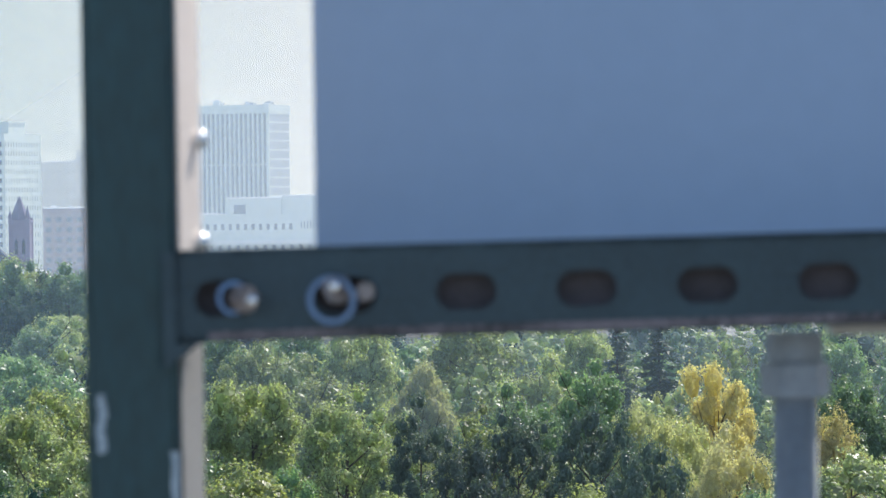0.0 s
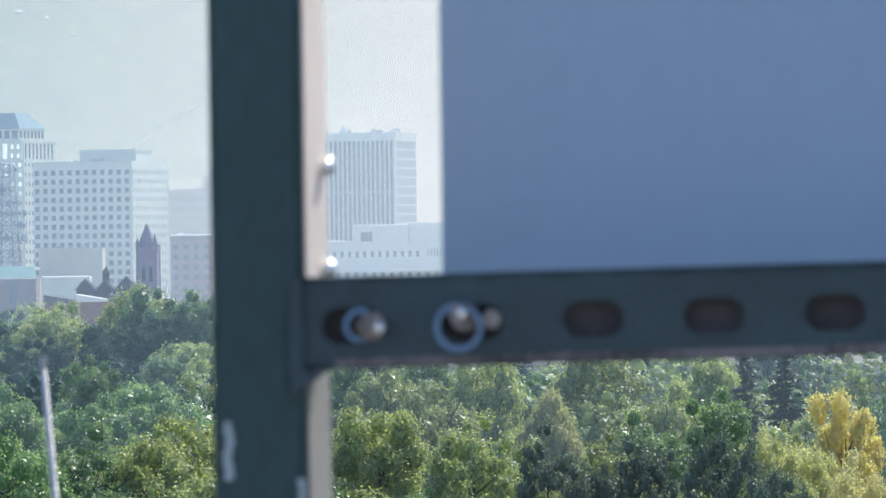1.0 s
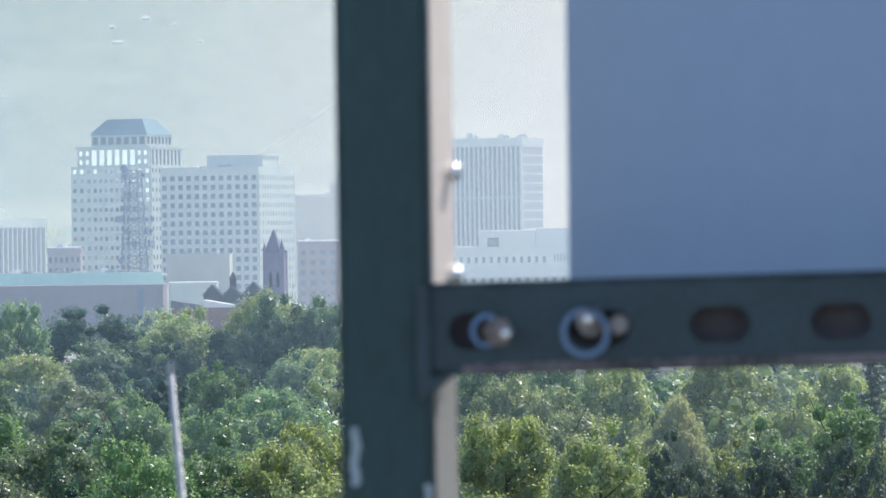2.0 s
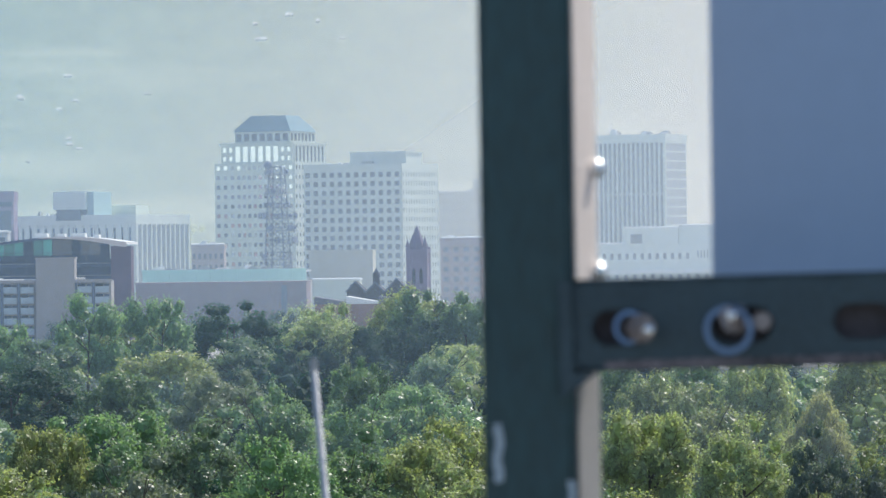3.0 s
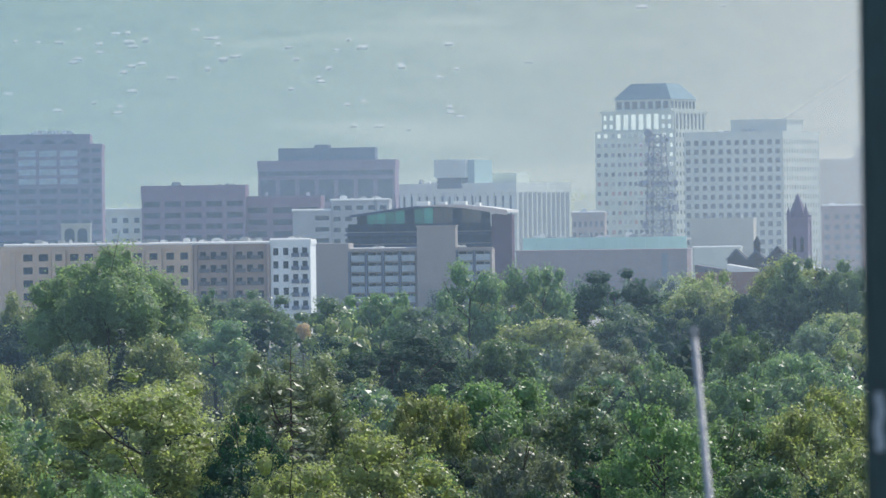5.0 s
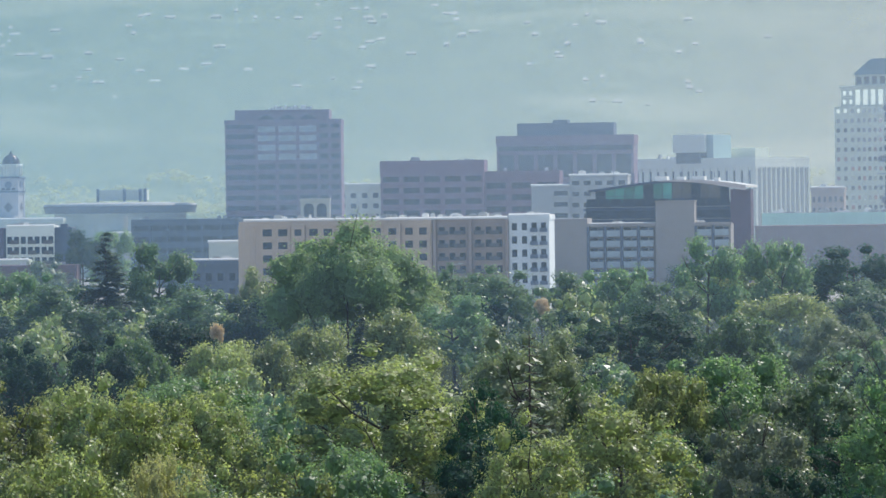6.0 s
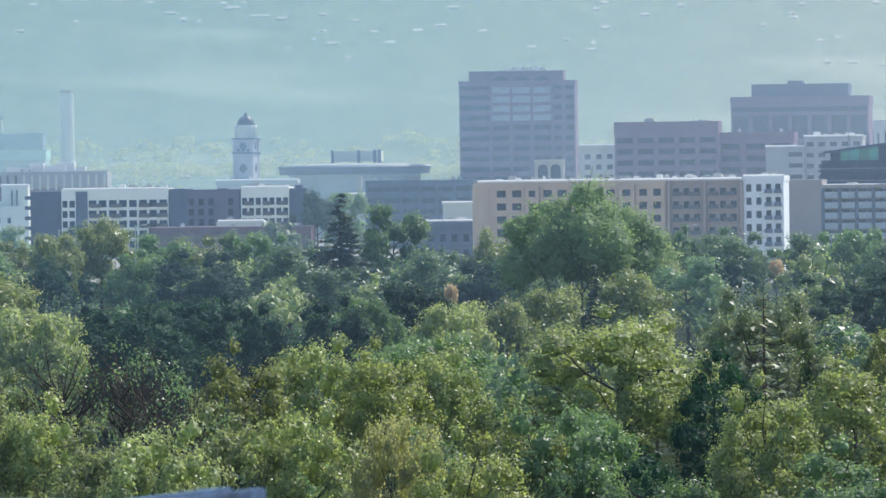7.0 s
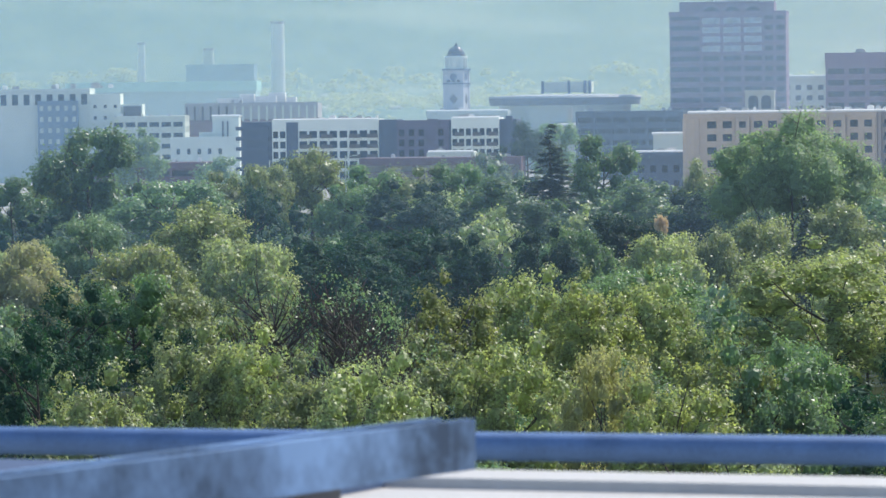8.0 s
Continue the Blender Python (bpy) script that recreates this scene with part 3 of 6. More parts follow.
def white_finned_hall():
    b = site("finned_hall", -85.9, 1948.1, -22.5, "broad white building with upright fins and a rooftop plant room", "building")
    wall = bmesh.new()
    box(wall, -52.8, 0, 0, 49.4, 0, 41.6)
    box(wall, -53.3, 0.6, -0.9, 49.8, 38.2, 42.0)
    part("wall", wall, WHITE, b)
    for i in range(17):
        x = -52.6 + i * 3.26
        blocks("fin", WHITE, b, (x - 1.1, x + 1.1, -0.7, 0, 0, 38.2))
        if i < 16:
            blocks("window", PANE if (i * 7) % 3 else SLATE, b, (x + 1.15, x + 2.1, -0.12, -0.02, 8, 37.0))
    for i in range(12):
        y = 0.6 + i * 4.35
        blocks("fin", WHITE, b, (0, 0.7, y - 0.5, y + 0.5, 0, 38.2))
        if i < 11:
            blocks("panel", GREY, b, (0.02, 0.12, y + 2.05, y + 3.84, 8, 38.0))
            blocks("window", SLATE, b, (0.02, 0.14, y + 0.55, y + 2.0, 8, 38.0))
    bm = bmesh.new()
    box(bm, -33.0, -22.6, -1.3, 10, 40.0, 44.2)
    part("plant_base", bm, PANE, b)
    bm = bmesh.new()
    box(bm, -34.2, -20.6, -1.6, 18, 44.2, 51.2)
    for i in range(5):
        box(bm, -34.2 + i * 2.4, -34.1 + i * 2.4, -1.7, -1.6, 44.2, 51.2)
    part("plant_room", bm, WHITE, b)
    blocks("plant_room", surface("pale_teal_sheet", (0.34, 0.48, 0.48), vary=0.1), b, (-20.5, -17.6, 0, 16, 42.0, 51.0))
    blocks("roof_box", PALE, b, (-22, -10, 22, 34, 42.0, 45.8))
    roof_units(b, -50, -36, 3, 30, 42.0, 4, 31)


MASTBLACK = surface("charcoal_cladding", (0.03, 0.058, 0.12), vary=0.25, scale=0.3)


def arched_glass_building():
    b = site("glass_building", -78.3, 1598.1, -5.2, "dark glass office building under a shallow arched white roof", "building")
    wall = bmesh.new()
    box(wall, -46.3, 0, 0, 22, 0, 25.6)
    for k in range(6):
        box(wall, -47.0, 0, -0.9, 0, 4.2 + k * 3.8, 4.8 + k * 3.8)
    part("wall", wall, MASTBLACK, b)
    for k in range(6):
        blocks("handrail", STEEL, b, (-47.0, 0, -1.05, -0.92, 5.2 + k * 3.8, 5.35 + k * 3.8))
    for k in range(6):
        for i in range(12):
            x = -46.1 + i * 3.83
            blocks("window", DARKGLASS, b, (x + 0.1, x + 3.7, -0.1, -0.02, 5.05 + k * 3.8, 7.9 + k * 3.8))

    def arch(x):
        t = (x + 45) / 50.4
        return 29.3 + 3.4 * math.sin(math.pi * (0.04 + 0.82 * t ** 1.15))
    for i in range(14):
        x = -43.0 + i * 3.05
        top = min(arch(x), arch(x + 2.9)) - 0.3
        bm = bmesh.new()
        prism(bm, [(x + 0.08, 25.7), (x + 2.92, 25.7), (x + 2.92, top), (x + 0.08, top)], 0.3, 0.4)
        part("glass_pane", bm, GREENPANE if i in (1, 2, 3, 4, 6, 7) else BRONZEPANE if i in (8, 9, 11, 12) else DARKGLASS, b)
        blocks("mullion", MASTBLACK, b, (x - 0.08, x + 0.08, 0.1, 0.5, 25.6, top + 0.2))
    blocks("transom", MASTBLACK, b, (-43.0, -0.3, 0.1, 0.5, 27.6, 27.8))
    bm = bmesh.new()
    xs = [-45 + 50.4 * i / 18 for i in range(19)]
    prism(bm, [(x, arch(x)) for x in xs] + [(x, arch(x) - 0.7) for x in xs[::-1]], -3.0, 24)
    part("roof", bm, ROOFWHITE, b, "shallow arched white metal roof")
    bm = bmesh.new()
    prism(bm, [(x, arch(x) + 0.04) for x in xs] + [(x, arch(x) - 0.75) for x in xs[::-1]], -3.25, -3.02)
    part("roof_edge", bm, MASTBLACK, b)
    # pale strip along the edge stands in for the roof's sunlit top
    ends = [x for x in xs if x > -24]
    bm = bmesh.new()
    prism(bm, [(x, arch(x) + 0.05) for x in ends] + [(x, arch(x) - 0.1 - 1.5 * min(1, (x + 24) / 26)) for x in ends[::-1]], -3.6, -3.3)
    part("roof_edge", bm, surface("sunlit_pink_roof", (0.66, 0.57, 0.53), vary=0.1, scale=0.3), b, "pale tapering edge strip for the sunlit roof top")
    for u0, u1, top in ((-25, -21, 33.9), (-18, -15.5, 33.7), (-13, -9, 33.8), (-6, -4.5, 33.3)):
        blocks("roof_unit", ROOFWHITE, b, (u0, u1, 6, 10, 31.8, top))
    rng_ = random.Random(14)
    for _ in range(9):
        x = rng_.uniform(-44, -3)
        bm = bmesh.new()
        tube(bm, (x, 14, 31.0), (x, 14, 33.2 + rng_.uniform(1.0, 3.6)), 0.12, 0.08, 6)
        part("aerial", bm, MASTBLACK, b)
    bm = bmesh.new()
    box(bm, 0.2, 6.6, -1.5, 5, 0, 29.0)
    box(bm, 0.1, 6.7, -1.6, 5.1, 29.0, 29.5)
    part("stair_tower", bm, surface("dark_plum_brick", (0.115, 0.08, 0.125), vary=0.2, scale=0.3), b, "dark plum stair tower")


BALCONY = surface("blue_white_balcony_panel", (0.38, 0.45, 0.49), vary=0.15, scale=0.3)


def balcony_flats():
    b = site("balcony_flats", -70.6, 1438.3, -0.2, "beige block of flats with stacked recessed balconies", "apartment building")
    wall = bmesh.new()
    box(wall, -50.7, 0, 1.8, 18, 0, 19.6)
    box(wall, -50.7, -40.8, 0, 18, 0, 21.6)
    box(wall, -21.2, -10.2, -0.6, 10, 0, 26.0)
    box(wall, -21.4, -10.0, -0.8, 10.2, 26.0, 26.4)
    box(wall, -41.0, -21.2, -0.2, 3, 19.2, 20.1)
    box(wall, -10.2, 0.3, -0.2, 3, 19.2, 20.1)
    part("wall", wall, surface("greige_stucco", (0.33, 0.30, 0.285), vary=0.12, scale=0.2), b)
    for x0, x1, n in ((-40.6, -21.4, 4), (-10.0, 0.0, 2)):
        w = (x1 - x0) / n
        for i in range(n):
            for k in range(6):
                z = 1.6 + k * 2.95
                blocks("balcony", BALCONY, b, (x0 + i * w + 0.5, x0 + (i + 1) * w - 0.5, -0.1, 1.78, z, z + 0.2), (x0 + i * w + 0.5, x0 + (i + 1) * w - 0.5, -0.1, 0.02, z + 0.2, z + 1.75))
                blocks("window", PANE, b, (x0 + i * w + 0.6, x0 + i * w + w * 0.55, 1.68, 1.76, z + 0.3, z + 2.5))
                blocks("window", SLATE, b, (x0 + i * w + w * 0.6, x0 + (i + 1) * w - 0.6, 1.68, 1.76, z + 0.9, z + 2.4))
            blocks("pier", SLATE, b, (x0 + i * w - 0.35, x0 + i * w + 0.35, -0.15, 1.78, 0, 19.2))
    roof_slab(b, -40.6, -21.4, 3.2, 17, 19.62, edge=0, thick=0.3)
    roof_units(b, -39, -3, 6, 16, 19.7, 6, 12, 0.8)


def brown_offices():
    b = site("brown_office", -129.0, 1895.6, 0.9, "red-brown granite office building with a blue-grey rooftop storey", "building")
    wall = bmesh.new()
    box(wall, -51.4, 0, 0, 30, 0, 50.4)
    box(wall, -51.7, 0.3, -0.5, 30.3, 47.6, 50.9)
    facade(b, wall, -51.4, 0, 44.6, 47.6, 1, 1, 0.985, 0.6, proud=0.4)
    facade(b, wall, -51.4, 0, 34.2, 44.6, 7, 1, 0.78, 0.82, proud=0.6)
    facade(b, wall, -51.4, 0, 4.0, 34.2, 14, 7, 0.7, 0.5, proud=0.4)
    part("wall", wall, BROWN, b)
    blocks("penthouse", SLATE, b, (-44, -7.6, 4, 24, 50.9, 55.6), (-30.4, -25.0, 3.4, 20, 50.9, 56.8))
    c = site("brown_annex", -180.2, 1841.2, 2.6, "mauve-brown office annex with rows of dark arched windows", "building")
    wall = bmesh.new()
    box(wall, -37.8, 0, 0, 25, 0, 41.2)
    box(wall, -38.0, 0.2, -0.5, 25.2, 37.0, 41.7)
    facade(c, wall, -37.8, 0, 4.0, 37.0, 5, 8, 0.78, 0.48, proud=0.45)
    part("wall", wall, BROWN, c)
    roof_units(c, -36, -2, 2, 22, 41.7, 6, 17, 0.8)
    d = site("brown_annex", -153.2, 1848.7, 1.7, "lower mauve-brown office wing with arched dark windows", "building")
    wall = bmesh.new()
    box(wall, -27.8, 0, 0, 25, 0, 37.0)
    box(wall, -28.0, 0.2, -0.5, 25.2, 34.4, 37.5)
    facade(d, wall, -27.8, 0, 4.0, 34.4, 3, 7, 0.76, 0.48, proud=0.45)
    part("wall", wall, BROWN, d)
    roof_units(d, -26, -2, 2, 22, 37.5, 3, 18, 0.8)
    e = site("concrete_block", -121.1, 1745.8, 1.0, "stepped grey concrete building with strip windows", "building")
    wall = bmesh.new()
    box(wall, -33.2, -20, 0, 20, 0, 31.6)
    box(wall, -20, 0, 2, 22, 0, 35.0)
    facade(e, wall, -20, 0, 4, 34.4, 5, 8, 0.6, 0.4, y=2.0)
    facade(e, wall, -26, -20, 4, 31.0, 1, 7, 0.8, 0.4)
    part("wall", wall, GREY, e)
    roof_slab(e, -33.2, -20.4, 0, 20, 31.6, thick=0.3)
    roof_slab(e, -20, 0, 2, 22, 35.0, thick=0.3)
    roof_units(e, -18, -1, 4, 20, 35.3, 5, 19, 0.9)


def brown_tower():
    b = site("brown_tower", -236.9, 1875.1, 5.2, "red-brown granite office tower with ribbon windows and arched top bays", "building")
    wall = bmesh.new()
    box(wall, -43.3, 0, 0.8, 32, 0, 57.6)
    facade(b, wall, -43.3, -31.6, 4, 57.6, 1, 14, 0.93, 0.46, y=0.8)
    facade(b, wall, -8.4, 0, 4, 57.6, 2, 14, 0.74, 0.46, y=0.8)
    box(wall, -31.6, -8.4, 0.3, 0.8, 0, 57.6)
    facade(b, wall, -31.6, -8.4, 4, 42.4, 3, 10, 0.84, 0.48, y=0.3, proud=0.5)
    facade(b, wall, -31.6, -8.4, 42.4, 56.2, 3, 4, 0.84, 0.62, y=0.3, proud=0.5, glass=SKYPANE)
    box(wall, -43.5, 0.2, -0.3, 32.2, 56.2, 58.0)
    part("wall", wall, BROWN, b)
    top = bmesh.new()
    box(top, -39.7, -4.4, 3, 29, 58.0, 61.7)
    box(top, -31.6, -8.4, 1.2, 6, 58.0, 60.6)
    part("upper_storey", top, BROWN, b)
    for i in range(3):
        bm = bmesh.new()
        cx = -27.7 + i * 7.73
        prism(bm, [(cx - 3.2 + 6.4 * k / 8, 58.1 + 1.7 * math.sin(math.pi * k / 8)) for k in range(9)], 1.08, 1.16)
        part("arched_window", bm, PANE, b)
    roof_units(b, -27, -10, 8, 26, 61.7, 10, 41, 1.0)
    for i in range(14):
        blocks("roof_unit", ROOFWHITE, b, (-27 + i * 1.2, -26.2 + i * 1.2, 2.0, 3.4, 61.7, 62.3 + 0.5 * ((i * 7) % 3)))
    # made-up block for bright reflections low in the tower's windows
    p = site("arched_building", -221.5, 1720.0, 5.2, "cream block with arches, standing in for sunlit patches on the tower", "building")
    bm = bmesh.new()
    box(bm, -10.0, 0, 1, 8, 0, 28.2)
    box(bm, -10.2, 0.2, 0.4, 8, 27.6, 28.4)
    part("wall", bm, CREAM, p)
    for cx in (-7.2, -2.8):
        bm = bmesh.new()
        prism(bm, [(cx - 1.7, 22.0), (cx + 1.7, 22.0)] + [(cx + 1.7 * math.cos(math.pi * k / 8), 25.2 + 1.5 * math.sin(math.pi * k / 8)) for k in range(9)], 0.8, 0.98)
        part("arched_opening", bm, PANE, p)


def terrace_flats():
    b = site("apartment_building", -117.0, 1256.6, 1.3, "long beige stucco apartment building with a flat white roof", "apartment building")
    wall = bmesh.new()
    box(wall, -67.1, -19.2, 0, 18, 0, 22.4)
    box(wall, -67.5, -19.2, -0.6, 18.3, 21.4, 22.6)
    facade(b, wall, -62.4, -54.6, 2.0, 21.4, 2, 6, 0.60, 0.54)
    facade(b, wall, -50.6, -43.4, 2.0, 21.4, 2, 6, 0.60, 0.54)
    facade(b, wall, -38.4, -31.2, 2.0, 21.4, 2, 6, 0.60, 0.54)
    facade(b, wall, -26.6, -19.6, 2.0, 21.4, 2, 6, 0.55, 0.54)
    for x0, x1 in ((-54.6, -50.6), (-43.4, -38.4), (-31.2, -26.6)):
        box(wall, x0 + 0.3, x1 - 0.3, -1.3, 0, 0, 21.9)
        facade(b, wall, x0 + 0.3, x1 - 0.3, 2.0, 21.4, 1, 6, 0.5, 0.5, y=-1.3, proud=0.25)
    tube(wall, (-65.4, 1.6, 0), (-65.4, 1.6, 21.4), 2.6, 2.6, 14)
    part("wall", wall, BEIGE, b)
    wall = bmesh.new()
    box(wall, -19.2, 0, 1.0, 18, 0, 22.6)
    for x in (-18.9, -10.0, -0.8):
        box(wall, x, x + 0.8, -0.2, 1.0, 0, 22.6)
    facade(b, wall, -18.0, -10.2, 2.0, 21.4, 3, 6, 0.55, 0.56, y=1.0)
    facade(b, wall, -9.0, -1.0, 2.0, 21.4, 3, 6, 0.55, 0.56, y=1.0)
    part("wall", wall, TAN, b)
    for k in range(6):
        for x in (-17.6, -13.6, -8.6, -4.8):
            blocks("balcony", DARKCLAD, b, (x, x + 2.6, -0.4, 0.62, 2.6 + k * 3.23, 2.75 + k * 3.23), (x, x + 2.6, -0.4, -0.3, 2.75 + k * 3.23, 3.6 + k * 3.23))
    roof_slab(b, -66.4, 0, 0.6, 17.6, 22.62, edge=0.2, thick=0.3)
    roof_units(b, -64, -2, 1, 16, 22.9, 46, 51, 0.75)
    c = site("apartment_building", -106.9, 1257.6, 0.5, "white rendered end of an apartment building with small balconies", "apartment building")
    wall = bmesh.new()
    box(wall, -10.1, 0, 0, 18, 0, 23.0)
    box(wall, -10.2, 0.2, -0.5, 18.2, 22.2, 23.2)
    facade(c, wall, -9.9, -4.9, 2.4, 22.2, 2, 6, 0.52, 0.55)
    facade(c, wall, -4.9, -0.2, 2.4, 22.2, 2, 6, 0.56, 0.6)
    part("wall", wall, surface("bright_white_render", (0.76, 0.81, 0.82), vary=0.06, scale=0.2), c)
    for k in range(6):
        for x in (-4.7, -2.3):
            blocks("balcony", SLATE, c, (x, x + 1.9, -1.3, -0.38, 2.7 + k * 3.3, 2.85 + k * 3.3), (x, x + 1.9, -1.3, -1.2, 2.85 + k * 3.3, 3.7 + k * 3.3))
    roof_slab(c, -10.1, 0.0, 0.4, 18, 23.2, thick=0.3, edge=0.1)
    roof_units(c, -9, -1, 3, 16, 23.5, 7, 52, 0.6)
    d = site("site_box", -193.5, 1315.8, 5.4, "plain white box-shaped shed", "shed")
    blocks("wall", WHITE, d, (-8, 0, 0, 8, 0, 17.0))
    roof_slab(d, -8, 0, 0, 8, 17.0, thick=0.3)
    blocks("lintel", SLATE, d, (-7.6, -0.4, -0.1, -0.01, 11.2, 11.5))


def saucer_roof_hall():
    b = site("round_hall", -293.3, 1877.2, 5.9, "pale drum-shaped hall under a wide flat saucer roof", "building")
    bm = bmesh.new()
    for z0, z1, r0, r1 in ((23.8, 26.6, 28.4, 29.0),):
        tube(bm, (-28.6, 20, z0), (-28.6, 20, z1), r0, r1, 48)
    part("roof_band", bm, DARKCLAD, b, "dark band under the roof's edge", smooth=False)
    bm = bmesh.new()
    tube(bm, (-28.6, 20, 26.6), (-28.6, 20, 27.3), 29.2, 28.6, 48)
    tube(bm, (-28.6, 20, 27.3), (-28.6, 20, 27.9), 28.4, 14, 48)
    part("roof", bm, GREY, b)
    bm = bmesh.new()
    tube(bm, (-28.6, 20, 0), (-28.6, 20, 23.8), 25.0, 25.0, 48)
    part("drum", bm, PALE, b)
    blocks("wing", GREY, b, (-32, 4, -10, 6, 0, 17.5))
    blocks("plant_room", PALE, b, (-37, -18, 12, 26, 28.6, 32.6))
    for x in (-36.5, -26.5, -20.5, -18.6):
        bm = bmesh.new()
        tube(bm, (x, 12, 28), (x, 12, 33.0), 0.55, 0.55, 8)
        part("vent_pipe", bm, SLATE, b)


DECKBRICK = surface("plum_brick", (0.135, 0.085, 0.105), vary=0.2, scale=0.3)


def parking_decks():
    for x, y, turn, length, deep, decks, tall, mats, label in (
            (-240.2, 1632.4, 5.4, 35.0, 25.0, 6, 22.2, (surface("blue_grey_deck", (0.05, 0.072, 0.11), vary=0.15, scale=0.3), PANE), "blue-grey parking garage with long dark open decks"),
            (-418.5, 1678.6, 11.0, 25.1, 30.0, 6, 22.3, (PALE, PANE), "pale concrete parking garage with long dark open decks"),
            (-244.4, 1358.2, 7.2, 44.4, 22.0, 3, 11.1, (DECKBRICK, CREAM), "low red-brick parking deck, a pale core for light between its levels"),
            (-318.7, 1311.8, 10.7, 36.0, 18.0, 3, 11.1, (DECKBRICK, DARKCLAD), "low red-brick building, a dark core for its shaded opening")):
        b = site("parking_garage", x, y, turn, label, "parking garage")
        step = tall / decks
        wall = bmesh.new()
        for k in range(decks):
            z = step * (k + 1)
            box(wall, -length, 0, 0, deep, z - step * 0.56, z)
        for i in range(7):
            cx = -length + (length - 0.7) * i / 6
            box(wall, cx, cx + 0.7, 0.05, deep - 0.05, 0, tall - 0.1)
        part("deck", wall, mats[0], b)
        # solid core, its colour standing in for shade or daylight between the decks
        blocks("core", mats[1], b, (-length + 1, -1, 3, deep - 1, 0, tall - step * 0.5))
        roof_units(b, -length + 1, -2, 4, deep - 2, tall, 5, int(length), 0.6)
    g = site("pylon_sign", -276.5, 1626.5, 5.4, "narrow cream stair pylon beside the garage", "sign")
    blocks("post", CREAM, g, (-0.7, 0.7, 0, 2, 0, 23.6))


def clock_tower():
    b = site("clock_tower", -357.7, 1866.0, -7.1, "pale stone clock tower with cornices and a dark dome", "clock tower")
    wall = bmesh.new()
    box(wall, -7.6, 0, 0, 7.6, 0, 32.4)
    for x in (-7.8, -1.0):
        for y in (-0.2, 6.6):
            box(wall, x, x + 1.2, y, y + 1.2, 0, 37.4)
    box(wall, -7.4, -0.2, 0.2, 7.4, 32.7, 37.4)
    part("shaft", wall, surface("grey_limestone", (0.43, 0.44, 0.46), vary=0.12, scale=0.3), b)
    for w, z0, z1 in ((0.6, 32.1, 32.7), (0.7, 37.4, 38.0), (0.4, 22.4, 22.8)):
        blocks("cornice", GREY if z0 < 30 else SLATE, b, (-7.6 - w, w, -w, 7.6 + w, z0, z1))
    bm = bmesh.new()
    tube(bm, (-3.8, 3.8, 38.1), (-3.8, 3.8, 42.4), 3.9, 3.7, 12)
    for i in range(12):
        a = math.tau * (i + 0.5) / 12
        tube(bm, (-3.8 + 4.0 * math.cos(a), 3.8 + 4.0 * math.sin(a), 38.1), (-3.8 + 4.0 * math.cos(a), 3.8 + 4.0 * math.sin(a), 42.0), 0.28, 0.28, 6)
    tube(bm, (-3.8, 3.8, 42.0), (-3.8, 3.8, 42.8), 4.5, 4.3, 16)
    part("lantern", bm, WHITE, b)
    bm = bmesh.new()
    rings = [(3.4 * math.cos(t * math.pi / 12), 42.8 + 3.7 * math.sin(t * math.pi / 12)) for t in range(6)]
    for (r0, z0), (r1, z1) in zip(rings, rings[1:]):
        tube(bm, (-3.8, 3.8, z0), (-3.8, 3.8, z1), r0, r1, 16, cap=False)
    tube(bm, (-3.8, 3.8, rings[-1][1]), (-3.8, 3.8, 47.9), 0.9, 0.06, 8)
    part("dome", bm, surface("dark_dome_metal", (0.06, 0.045, 0.05), rough=0.3, metal=0.5, vary=0.2), b, "dark metal dome with a finial")
    for side in (False, True):
        bm = bmesh.new()
        loop = [(1.35 * math.cos(i * math.tau / 20), 34.9 + 1.35 * math.sin(i * math.tau / 20)) for i in range(20)]
        prism(bm, [(-3.8 + x, z) for x, z in loop], 0.06, 0.16)
        dial = part("clock_face", bm, SLATE, b)
        bm = bmesh.new()
        prism(bm, [(-5.6, 26.6), (-3.8, 24.6), (-2.0, 26.6), (-3.8, 28.6)], -0.12, -0.02)
        dia = part("diamond_panel", bm, DARKCLAD, b)
        if side:
            for o in (dial, dia):
                o.location = (-3.8, 3.8, 0)
                o.rotation_euler = (0, 0, radians(90))
                o.data.transform(Matrix.Translation((3.8, -3.8, 0)))
    for z in (20.5, 17.0):
        blocks("window", PANE, b, (-4.4, -3.2, -0.1, -0.02, z, z + 1.4))
    for i in range(3):
        blocks("window", PANE, b, (-6.4 + i * 2.0, -5.2 + i * 2.0, 0.1, 0.18, 33.0, 33.8))


